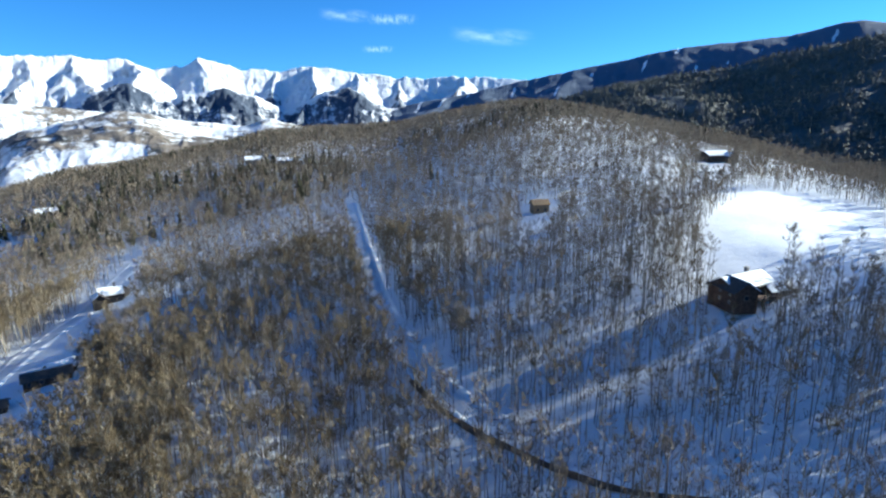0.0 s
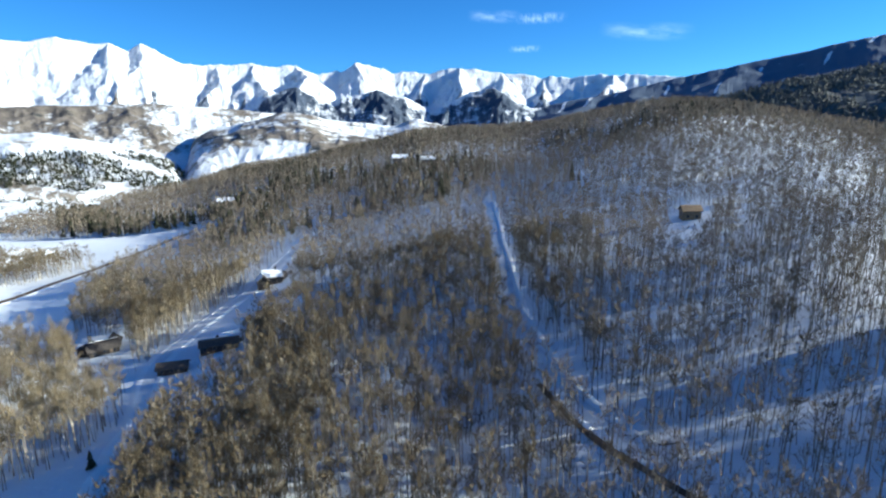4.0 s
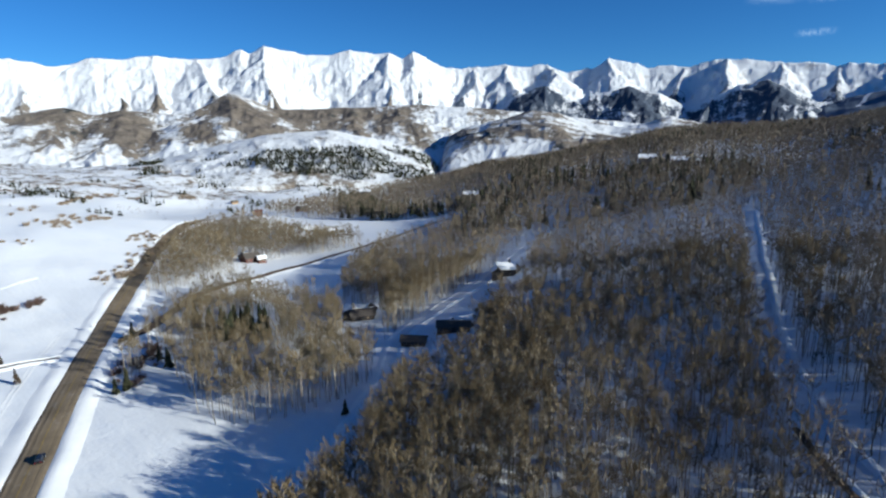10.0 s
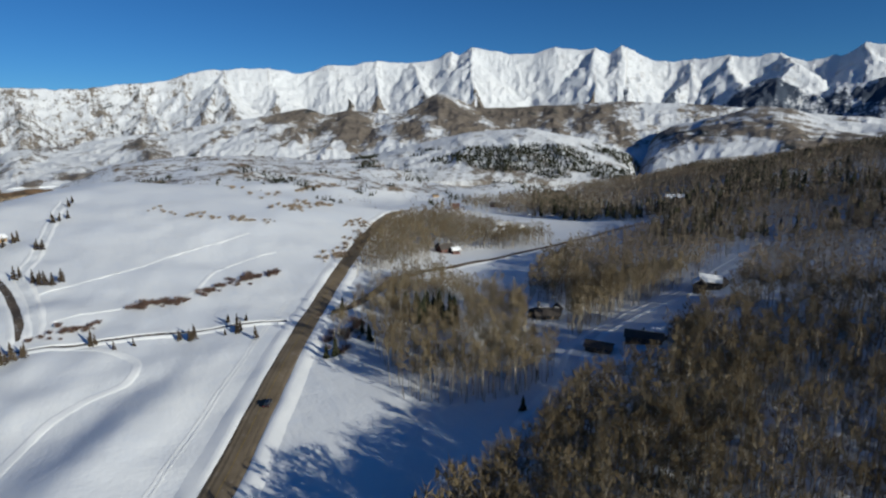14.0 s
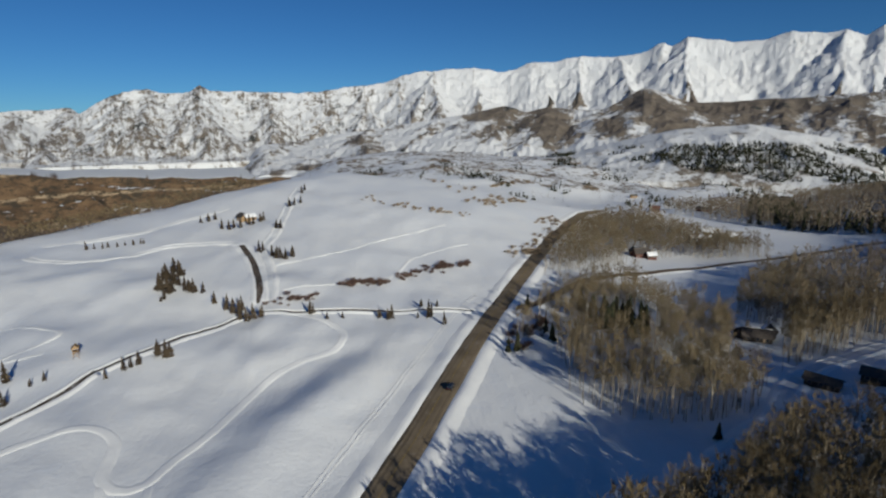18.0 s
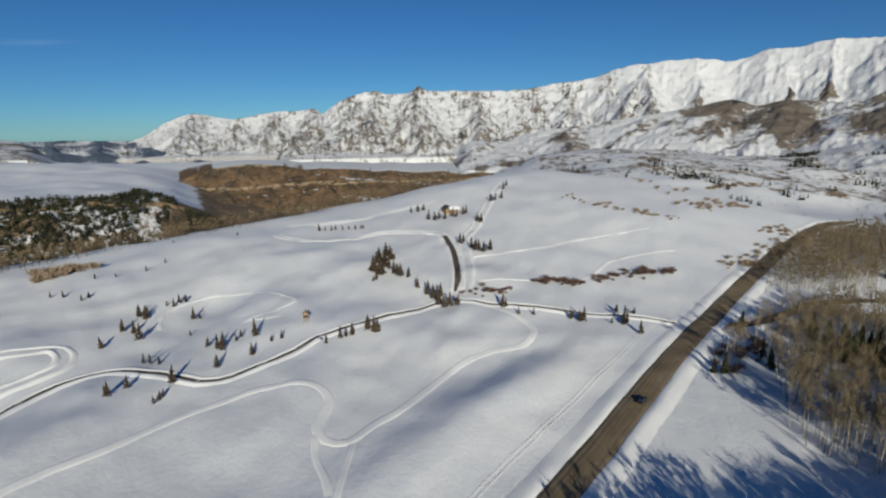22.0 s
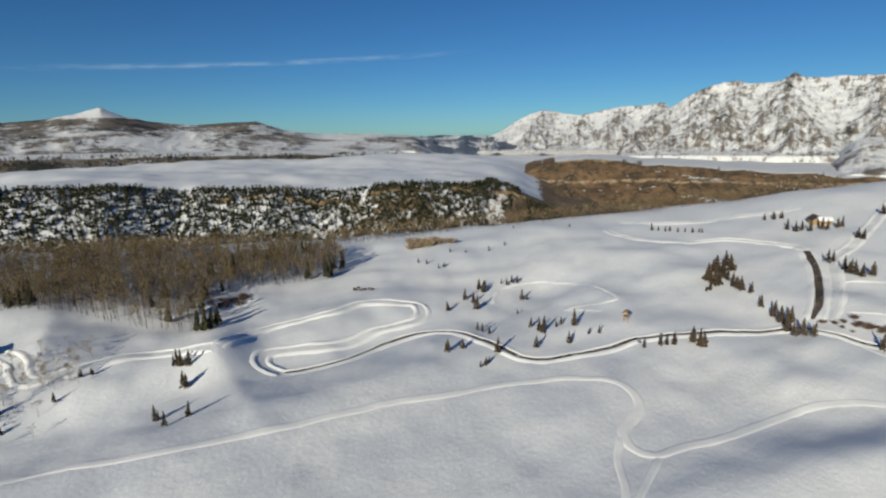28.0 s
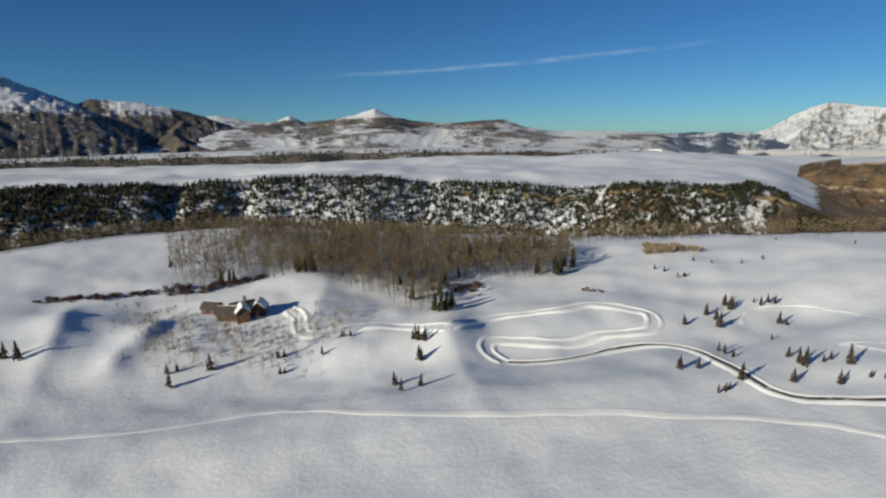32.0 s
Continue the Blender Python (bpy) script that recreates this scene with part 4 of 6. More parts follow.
FIRS_B = [(-151, -144, 5.5), (-158, -142, 5.0), (-164, -129, 6.5), (-150, -126, 3.4), (-153, -126, 3.8), (-155, -126, 3.0), (-181, -154, 4.4), (-180, -150, 4.4), (-180, -146, 3.8), (-180, -121, 5.2), (-193, -114, 5.1), (-205, -111, 3.2), (-208, -108, 4.2), (-197, -136, 4.7), (-195, -128, 9.9), (-195, -130, 6.8), (-204, -127, 3.4), (-208, -127, 3.7), (-208, -120, 9.7)]
FIRS_C = [(-213, -155, 2.8), (-236, -169, 6.7), (-238, -167, 3.0), (-193, -184, 5.0), (-212, -189, 5.8), (-206, -175, 7.1), (-213, -184, 5.7), (-229, -191, 7.1), (-232, -196, 6.0), (-235, -194, 5.1), (-246, -187, 5.0), (-251, -187, 5.4), (-254, -185, 4.8), (-246, -191, 3.3), (-244, -259, 3.6), (-245, -252, 3.9), (-245, -241, 3.5), (-250, -241, 3.8), (-275, -259, 3.3), (-281, -250, 2.9)]
FIRS_D = [(-257, -16, 8.0), (-249, -8, 4.4), (-249, -1, 3.6), (-250, 16, 4.9), (-248, 20, 5.9), (-248, 22, 7.0), (-262, 38, 4.2), (-249, 40, 7.4), (-246, 39, 4.7), (-236, 45, 6.5), (-246, 34, 3.2), (-261, 46, 3.6), (-260, -49, 6.0), (-256, -45, 7.6), (-256, -42, 8.2), (-255, -38, 6.4), (-273, -57, 9.4), (-268, -53, 11.0), (-266, -50, 10.4), (-269, -49, 8.0)]
FIRS_E = [(-280, -64, 5.8), (-287, -89, 5.3), (-284, -90, 3.3), (-310, -91, 12.0), (-307, -87, 12.6), (-299, -82, 10.9), (-296, -79, 9.4), (-294, -76, 9.4), (-294, -72, 6.7), (-351, -43, 7.5), (-345, -39, 9.6), (-343, -37, 11.0), (-342, -34, 10.3), (-346, -31, 8.1), (-361, -52, 8.6), (-364, -50, 6.3), (-416, -46, 7.9), (-415, -43, 8.7)]
FIRS_F = [(-434, -88, 11.2), (-430, -82, 12.0), (-432, -79, 9.2), (-430, -74, 8.2), (-434, -68, 10.1), (-433, -65, 11.0), (-442, -61, 11.2), (-446, -59, 8.4), (-457, -108, 5.9), (-460, -103, 6.9), (-463, -98, 5.9), (-481, -42, 6.9), (-485, -38, 7.0), (-491, -33, 7.0), (-530, -34, 7.5), (-547, -32, 6.7)]
FIRS_G = [(-403, -170, 6.4), (-405, -166, 4.1), (-406, -161, 4.1), (-408, -158, 4.2), (-407, -152, 4.1), (-407, -147, 4.1), (-408, -142, 4.1), (-410, -138, 4.1), (-410, -136, 4.1), (-206, -87, 3.6), (-210, -82, 5.2), (-212, -80, 4.2), (-213, -78, 5.3), (-219, -73, 6.9), (-219, -70, 8.0), (-220, -68, 6.4), (-365, -271, 2.7), (-385, -230, 2.8), (-296, -241, 3.4), (-314, -241, 3.2)]
FIRS_H = [(-126, 104, 5.8), (-202, 65, 7.2), (-203, 69, 9.8), (-230, 131, 12.1), (-238, 119, 13.5), (-246, 117, 15.2), (-227, 119, 14.6), (-222, 120, 13.0), (-225, 132, 16.4), (-220, 88, 8.0), (-212, 88, 9.2), (-256, 92, 8.9)]
FIRS_W = [(-92, -245, 18.5), (-94, -241, 20.6), (-97, -242, 19.6), (-103, -249, 18.3), (-75, -268, 12.5), (-184, -277, 16.1), (-190, -282, 20.1), (-179, -291, 16.6), (-185, -287, 14.7), (-162, -297, 14.8), (-159, -307, 13.2), (-113, -309, 16.3), (-112, -339, 15.5), (-144, -310, 16.8), (-136, -308, 14.8), (-107, -361, 12.2), (-23, -353, 14.7), (-19, -359, 13.0), (-30, -362, 11.4)]
BARE_A = [(-19, -229, 10.3), (27, -237, 12.3), (31, -247, 11.4), (27, -251, 10.3), (36, -239, 8.6), (22, -254, 9.2), (5, -250, 9.6), (1, -245, 10.0), (-3, -237, 8.8), (-10, -234, 8.8), (45, -302, 8.9), (-26, -254, 8.4), (35, -261, 10.5), (-32, -234, 9.3), (-39, -232, 8.6), (18, -233, 6.9)]
BARE_B = [(124, 193, 16.8), (128, 196, 16.0), (135, 180, 15.8), (147, 190, 14.4), (129, 158, 16.0), (123, 160, 17.1), (136, 194, 10.5), (105, 152, 17.6), (106, 141, 18.3), (92, 150, 17.6), (80, 148, 19.4), (69, 152, 20.0), (79, 161, 18.7), (79, 132, 21.2), (82, 118, 22.5), (96, 120, 22.3), (38, 106, 21.3), (55, 125, 21.0), (63, 118, 21.6), (77, 101, 20.4)]
BARE_C = [(0, 185, 19.6), (20, 166, 22.1), (25, 142, 20.0), (35, 150, 20.5), (42, 138, 21.0), (52, 145, 5.4), (13, 197, 20.4), (44, 173, 18.3), (58, 171, 17.9), (70, 174, 17.0), (33, 180, 18.9), (54, 192, 17.4), (58, 155, 18.6), (28, 131, 19.0), (15, 152, 17.2), (-11, 204, 21.1), (7, 169, 18.4), (-16, 224, 20.1)]
BARE_D = [(-157, 77, 21.7), (-153, 81, 23.9), (-149, 86, 22.8), (-146, 89, 21.6), (-143, 93, 23.8), (-139, 98, 23.7), (-138, 102, 21.6), (-138, 110, 22.0), (-136, 113, 19.8), (-168, 77, 20.2), (-157, 86, 24.5), (-146, 98, 22.1), (-156, 95, 22.6), (-188, 84, 19.4), (-173, 86, 22.2)]
BRUSH_M = [(-1554, -86), (-1411, 25), (-1275, 105), (-591, 110), (-611, 153)]
BRUSH_P = [(-357, 117), (-360, 126), (-367, 138)]
BRUSH_Q = [(-455, 174), (-470, 190), (-483, 207)]
BRUSH_R = [(-210, 72), (-219, 79), (-227, 85), (-234, 93)]
BRUSH_N = [(-1105, 309), (-1194, 382), (-1245, 459)]
WILLOWS = [(50, -303), (30, -247), (29, -262), (21, -234), (5, -250), (-11, -243), (-24, -250), (-32, -234), (-46, -254), (-11, -224), (10, -251), (34, -301)]

# ---- outlines and lines ----


def smooth_line(points, gap=4.0):
    """A rounded line through the points, at even steps."""
    p = np.array(points, float)
    p = np.concatenate([[2 * p[0] - p[1]], p, [2 * p[-1] - p[-2]]])
    out = []
    for i in range(1, len(p) - 2):
        n = max(2, int(np.linalg.norm(p[i + 1] - p[i]) / gap))
        for t in np.linspace(0, 1, n, endpoint=False):
            out.append(0.5 * (2 * p[i] + (p[i + 1] - p[i - 1]) * t + (2 * p[i - 1] - 5 * p[i] + 4 * p[i + 1] - p[i + 2]) * t ** 2
                              + (3 * p[i] - p[i - 1] - 3 * p[i + 1] + p[i + 2]) * t ** 3))
    out.append(p[-2])
    return np.array(out)


def across(line):
    d = np.gradient(line, axis=0)
    d = d / np.maximum(np.linalg.norm(d, axis=1, keepdims=True), 1e-6)
    return np.stack([-d[:, 1], d[:, 0]], -1)


def ribbon(name, line, offsets, lifts, mat, label, parent=None, wobble=0.0, kind="structure", category="road", ends=True):
    """A strip along a line with a cross-section of (offset, height over the ground)."""
    side = across(line)
    cols = []
    k = np.arange(len(line))
    for o, l in zip(offsets, lifts):
        q = line + side * (o + wobble * fbm(k[:, None] * 0.35 + o, k[:, None] * 0 + o * 3, 3))
        z = ground_z(q[:, 0], q[:, 1]) + l * (1 + (1.2 * fbm(k * 0.3 + o * 7, k * 0 + 2.0, 3) if wobble else 0))
        cols.append(np.stack([q[:, 0], q[:, 1], z], -1))
    if ends:
        for c in cols:
            c[0, 2] -= 0.4
            c[-1, 2] -= 0.4
    v = np.stack(cols, 1).reshape(-1, 3)
    ob = mesh_object(name, v, grid_faces(len(line), len(offsets)), [mat], parent)
    if parent is None:
        tagged(ob, label, category, kind=kind)
    return ob


def distance_to(line, x, y):
    best = np.full(len(x), 1e9)
    for p in line:
        best = np.minimum(best, (x - p[0]) ** 2 + (y - p[1]) ** 2)
    return np.sqrt(best)


def make_road(name, dark, light, patch, scale=0.12):
    """Dirty winter road: worn wheel lanes, grit and patches of packed snow."""
    m, t, b = material(name, 0.85, 0.2)
    c = mix(t, step(t, noise_node(t, scale, 6.0, 0.6), 0.35, 0.65), dark, light)
    c = mix(t, maths(t, "MULTIPLY", step(t, noise_node(t, scale * 3, 6.0, 0.7), 0.56, 0.68), patch), c, (0.6, 0.6, 0.62))
    t.links.new(c, b.inputs["Base Color"])
    bump(t, b, noise_node(t, 3.0, 4.0), 0.03)
    return m


ASPHALT = make_road("gritty_asphalt", (0.14, 0.108, 0.071), (0.195, 0.152, 0.102), 0.1)
TRACKED = make_road("wheel_track", (0.155, 0.12, 0.079), (0.21, 0.163, 0.11), 0.1)
YELLOW = two_tone("worn_yellow_paint", (0.22, 0.15, 0.05), (0.32, 0.22, 0.07), 0.8)
DIRT = make_road("dark_wet_gravel", (0.055, 0.044, 0.036), (0.11, 0.085, 0.065), 0.8)
EARTH = make_road("brown_gravel", (0.08, 0.052, 0.034), (0.14, 0.095, 0.06), 0.08)
ICE = make_road("packed_snow_road", (0.62, 0.64, 0.68), (0.78, 0.79, 0.80), 0.3)

highway_line = smooth_line([(-60, -26)] + HIGHWAY + [(-552, 265), (-590, 306)])
highway = ribbon("road", highway_line, [-4.9, -4.3, 0, 4.3, 4.9], [0.05, 0.3, 0.36, 0.3, 0.05], ASPHALT, "two-lane asphalt county road brown with winter grit")
for o in (-3.2, -1.5, 1.5, 3.2):
    ribbon("wheel_track", highway_line, [o - 0.45, o + 0.45], [0.375, 0.375], TRACKED, "", highway)
ribbon("centre_line", highway_line, [-0.13, 0.13], [0.39, 0.39], YELLOW, "", highway)
for s in (-1, 1):
    ribbon("snow_bank", highway_line, [s * 4.6, s * 5.7, s * 7.5, s * 9.5, s * 11.5], [0.25, 0.55, 0.65, 0.3, -0.1], PACKED, "ploughed snow bank along the county road", wobble=0.5, category="snow bank")


def lane(line, half, mat, label, bank=0.7, crown=0.22):
    ribbon("lane", line, [-half, 0, half], [crown, crown + 0.05, crown], mat, label)
    for s in (-1, 1):
        ribbon("snow_bank", line, [s * (half - 0.2), s * (half + 0.7), s * (half + 1.7), s * (half + 3.2)], [crown * 0.8, bank, bank * 0.8, -0.1], PACKED,
               "ploughed snow bank beside the lane", wobble=0.6, category="snow bank")


east_line = smooth_line(LANE_EAST)
lane(east_line, 2.8, EARTH, "brown gravel side road between snow banks", 0.3, 0.35)
west_line = smooth_line(LANE_WEST + LANE_BENDS[:12], 3.0)
lane(west_line, 1.05, DIRT, "narrow dark ploughed lane winding through the snowy meadow", 0.55)
bend_line = smooth_line(LANE_BENDS[11:], 3.0)
lane(bend_line, 1.6, ICE, "snow-packed hairpin lane on the meadow", 0.7)
ranch_line = smooth_line([LANE_BENDS[-1]] + LANE_RANCH[3:], 3.0)
lane(ranch_line, 1.9, ICE, "snow-packed drive to the ranch house", 0.6)
north_line = smooth_line(LANE_NORTH, 3.0)
lane(north_line[:36], 1.9, DIRT, "dark ploughed lane curving over the meadow", 0.6)
lane(north_line[35:], 1.5, ICE, "snow-packed lane over the meadow crest", 0.6)
farm_line = smooth_line(LANE_FARM, 3.0)
lane(farm_line, 1.6, ICE, "snow-packed lane to the hilltop farm", 0.5)
lane(smooth_line(LANE_UPPER, 3.0), 1.4, ICE, "faint snow-packed lane along the meadow rim", 0.4)
forest_line = smooth_line(FOREST_ROAD + [(125, 100)], 3.0)
lane(forest_line, 2.7, ICE, "snow-packed forest road among aspens", 0.6)
ribbon("bare_verge", forest_line[80:], [-6.4, -5.2, -4.2], [0.35, 0.75, 0.4], EARTH, "bare brown earth cut along the forest road", wobble=1.2, category="verge")
lower_line = smooth_line(LOWER_LANE + [(-117, 98), (-103, 84)], 3.0)
lane(lower_line, 2.2, ICE, "snow-packed lane below the aspen forest", 0.4)
for pts in (TRAIL_LONG[:3:-1] + TRAIL, TRAIL_FORK, TRAIL_FORK_TWO, TRAIL_LOOP, TRAIL_FAR, TRAIL_MID):
    ln, wide = smooth_line(pts, 2.5), 2.0 if len(pts) > 12 else 1.3
    ribbon("ski_trail", ln, [-wide, -0.75 * wide, -0.4 * wide, 0.4 * wide, 0.75 * wide, wide], [-0.05, 0.14, 0.17, 0.17, 0.14, -0.05], PACKED, "groomed white ski trail pressed into the meadow snow", category="trail")
for o in (16.5, 18.0):
    ribbon("ski_track", highway_line[:60], [o - 0.3, o + 0.3], [0.12, 0.12], PACKED, "thin track in the roadside snow", category="trail")
ribbon("old_track", smooth_line(CREEK_TRAIL), [-1.4, 0, 1.4], [0.15, 0.1, 0.15], PACKED, "faint snowed-over track", category="trail")

# ---- forests ----
SITES = HOUSES_A + HOUSES_B + HOUSES_C + HOUSES_D
BIG_WOOD = [(70, -20), (-36, 2), (-74, 28)] + BIG_LEFT + [(-322, 432), (-345, 425), (-470, 400), (-590, 385), (-700, 430), (-820, 500), (-860, 760), (-760, 900), (-330, 1200), (0, 1400), (600, 1300), (620, 380), (420, 130), (300, 0)]


def wooded(x, y):
    """Where the aspens stand."""
    keep = inside(BIG_WOOD, x, y) | inside(STAND_FRONT, x, y) | inside(STAND_NORTH, x, y) | inside(BIG_EDGE, x, y)
    for clear in (GLADE, FIELD, LOWER_FIELD, CORRIDOR):
        keep &= ~inside(clear, x, y)
    keep &= distance_to(forest_line, x, y) > 5.0
    keep &= distance_to(lower_line, x, y) > 5.5
    keep &= distance_to(east_line, x, y) > 8.0
    keep &= distance_to(highway_line, x, y) > 11.0
    keep &= np.hypot((x + 222) / 17, (y - 126) / 15) > 1
    for hx, hy in SITES:
        keep &= np.hypot(x - hx, y - hy) > (13 if math.hypot(hx, hy) < 480 else 8)
        away = np.hypot(hx, hy)
        t = (x * hx + y * hy) / away ** 2
        keep &= ~((t > (0.8 if away < 480 else 0.97)) & (t < 1) & (np.abs(x * hy - y * hx) / away < 9))
    return keep


def thin(x, y, amount, seed, scale=60.0):
    """Leaves gaps and clumps."""
    rs = np.random.RandomState(seed)
    return rs.uniform(0, 1, len(x)) < np.clip(amount + 1.3 * fbm(x / scale, y / scale, 3), 0.05, 1)


def sunny_slope(x, y):
    """The open, thinly wooded slope by the log house."""
    return np.clip((x + 30) / 70, 0, 1) * np.clip((y - 40) / 60, 0, 1) * np.clip((440 - np.hypot(x, y)) / 130, 0, 1)


x, y, a, r = scatter(8400, -50, 84, 36, 285, 3)
keep = wooded(x, y) & thin(x, y, 0.9, 8) & (np.random.RandomState(5).uniform(0, 1, len(x)) > 0.2 * sunny_slope(x, y))
front = keep & (inside(STAND_FRONT, x, y) | inside(STAND_NORTH, x, y))
keep &= ~front
front &= np.random.RandomState(44).uniform(0, 1, len(x)) < 1.0 + 1.0 * fbm(x / 22, y / 22, 2)
s = on_ground(x[front], y[front])
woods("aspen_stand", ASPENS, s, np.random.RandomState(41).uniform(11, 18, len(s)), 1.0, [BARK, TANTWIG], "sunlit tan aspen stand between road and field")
s = on_ground(x[keep], y[keep])
open_slope = sunny_slope(s[:, 0], s[:, 1]) > np.random.RandomState(51).uniform(0.1, 0.6, len(s))
tall = np.random.RandomState(1).uniform(13, 20, len(s))
woods("aspen_forest", ASPENS, s[~open_slope], tall[~open_slope], 1.0, [BARK, TWIG], "dense leafless aspen forest in deep snow")
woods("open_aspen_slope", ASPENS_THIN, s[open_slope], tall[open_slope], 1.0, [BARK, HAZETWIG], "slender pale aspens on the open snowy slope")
x, y, a, r = scatter(3000, -40, 84, 60, 420, 33)
keep = wooded(x, y) & ~inside(STAND_FRONT, x, y) & ~inside(STAND_NORTH, x, y)
s = on_ground(x[keep], y[keep])
woods("young_aspens", ASPENS_MID, s, np.random.RandomState(43).uniform(6, 12, len(s)), 1.25, [BARK, TWIG], "young leafless aspens between the taller stems")
# trees with y under 58, mostly below view, are added taller to shade the field
edge = smooth_line([(-10, 6), (-36, 6), (-74, 30)] + BIG_LEFT[:6], 2.0)
rs = np.random.RandomState(77)
p = edge[rs.randint(0, len(edge), 1500)] + rs.uniform(0, 1, (1500, 1)) ** 1.3 * np.array([[40.0, 6.0]])
keep = wooded(p[:, 0], p[:, 1])
s = on_ground(p[keep, 0], p[keep, 1])
woods("aspen_forest_edge", ASPENS_MID, s, np.where(s[:, 1] < 58, rs.uniform(18, 23, len(s)), rs.uniform(12, 17, len(s))), 1.0, [BARK, TWIG], "tall dense aspens at the forest edge above the field")
x, y, a, r = scatter(2600, 26, 86, 90, 330, 37)
keep = wooded(x, y) & (inside(BIG_EDGE, x, y) | inside(STAND_NORTH, x, y) | (inside(STAND_FRONT, x, y) & (np.random.RandomState(49).uniform(0, 1, len(x)) < 0.5)))
s = on_ground(x[keep], y[keep])
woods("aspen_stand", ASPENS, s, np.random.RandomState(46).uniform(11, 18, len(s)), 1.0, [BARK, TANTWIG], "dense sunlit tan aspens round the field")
# the stands close in on the lane below the forest
rs = np.random.RandomState(57)
x, y = rs.uniform(-215, -132, 1100), rs.uniform(110, 262, 1100)
keep = wooded(x, y) & (inside(LANE_SIDE, x, y) | inside(STAND_CORNER, x, y)) & ~((np.abs((y - 174) - 0.32 * (x + 194)) < 7) & (x > -200))
s = on_ground(x[keep], y[keep])
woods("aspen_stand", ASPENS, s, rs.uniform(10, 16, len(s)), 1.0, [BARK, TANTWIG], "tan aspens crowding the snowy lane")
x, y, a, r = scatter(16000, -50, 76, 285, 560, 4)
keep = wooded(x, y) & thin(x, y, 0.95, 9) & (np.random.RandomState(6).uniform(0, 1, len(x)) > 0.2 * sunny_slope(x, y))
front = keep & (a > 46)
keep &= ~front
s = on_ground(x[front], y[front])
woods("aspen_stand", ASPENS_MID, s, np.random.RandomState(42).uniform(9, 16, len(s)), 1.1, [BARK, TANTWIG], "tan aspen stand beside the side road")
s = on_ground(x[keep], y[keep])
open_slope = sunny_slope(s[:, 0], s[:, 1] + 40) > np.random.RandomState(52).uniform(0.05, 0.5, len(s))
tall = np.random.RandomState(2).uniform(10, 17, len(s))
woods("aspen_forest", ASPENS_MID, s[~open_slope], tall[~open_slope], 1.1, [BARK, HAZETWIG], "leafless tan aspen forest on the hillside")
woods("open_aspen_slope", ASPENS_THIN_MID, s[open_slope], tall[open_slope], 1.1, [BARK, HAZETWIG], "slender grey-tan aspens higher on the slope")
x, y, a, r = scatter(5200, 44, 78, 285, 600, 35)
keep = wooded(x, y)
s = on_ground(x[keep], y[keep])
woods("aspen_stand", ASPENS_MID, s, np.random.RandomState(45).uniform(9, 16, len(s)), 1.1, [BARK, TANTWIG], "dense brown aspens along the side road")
x, y, a, r = scatter(34000, -50, 66, 560, 1180, 14)
keep = wooded(x, y) & thin(x, y, 1.0, 9) & (r < np.interp(a, FINE, RINGS[3][0], period=360) + 60)
s = on_ground(x[keep], y[keep])
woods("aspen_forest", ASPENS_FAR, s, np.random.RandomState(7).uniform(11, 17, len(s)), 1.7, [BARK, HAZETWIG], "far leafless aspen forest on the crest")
x, y, a, r = scatter(9000, -40, 50, 420, 1150, 15)
keep = wooded(x, y) & (fbm(x / 110 + 5, y / 110, 4) + 0.12 * np.clip((r - 500) / 300, 0, 1) + 0.17 * np.clip((a - 8) / 10, 0, 1) * np.clip((44 - a) / 10, 0, 1) > 0.19) & (r < np.interp(a, FINE, RINGS[3][0], period=360) + 30)
s = on_ground(x[keep], y[keep])
woods("fir_grove", FIRS_MID, s, np.random.RandomState(8).uniform(9, 18, len(s)), 1.0, [TRUNK, NEEDLE], "dark fir groves among the aspens", "grove")
# out-of-view wood on the sunward side, added to shade the forest floor
x, y, a, r = scatter(2300, -112, -44, 30, 330, 47)
keep = ~inside(GLADE, x, y) & (distance_to(forest_line, x, y) > 5.0) & (np.hypot(x - HOUSES_B[0][0], y - HOUSES_B[0][1]) > 40)
s = on_ground(x[keep], y[keep])
woods("aspen_forest", ASPENS_FAR, s, np.random.RandomState(48).uniform(13, 20, len(s)), 1.2, [BARK, TWIG], "unseen dense aspen wood up the slope, added for its shade")
# valley hedges and groves beyond the county road
x, y, a, r = scatter(5000, 30, 88, 640, 1500, 16)
keep = (fbm(x / 150 + 2, y / 60, 4) > 0.14) & ~wooded(x, y)
s = on_ground(x[keep], y[keep])
woods("valley_grove", ASPENS_FAR, s, np.random.RandomState(9).uniform(4, 10, len(s)), 1.5, [BARK, BRUSH], "brown brush and groves on the snowy valley floor", "grove")
x, y, a, r = scatter(2600, 30, 90, 1050, 1520, 17)
keep = fbm(x / 120 + 7, y / 70, 4) > 0.13
s = on_ground(x[keep], y[keep])
woods("valley_firs", FIRS_FAR, s, np.random.RandomState(10).uniform(8, 15, len(s)), 1.3, [TRUNK, NEEDLE], "dark firs in the snowy valley", "grove")


def on_mesh(ob, count, seed, low=None, high=None, picky=None):
    """Spots on the upper side of a mountain sheet."""
    rs = np.random.RandomState(seed)
    me = ob.data
    co = np.empty(len(me.vertices) * 3, np.float32)
    me.vertices.foreach_get("co", co)
    co = co.reshape(-1, 3)
    a, r = bearing_of(co[:, 0], co[:, 1]), np.hypot(co[:, 0], co[:, 1])
    ok = np.nonzero(picky(co[:, 0], co[:, 1], co[:, 2], a, r))[0]
    p = co[rs.choice(ok, count)]
    return p + rs.uniform(-1, 1, p.shape) * np.array([[9, 9, 0]]) - np.array([[0, 0, 1.5]])


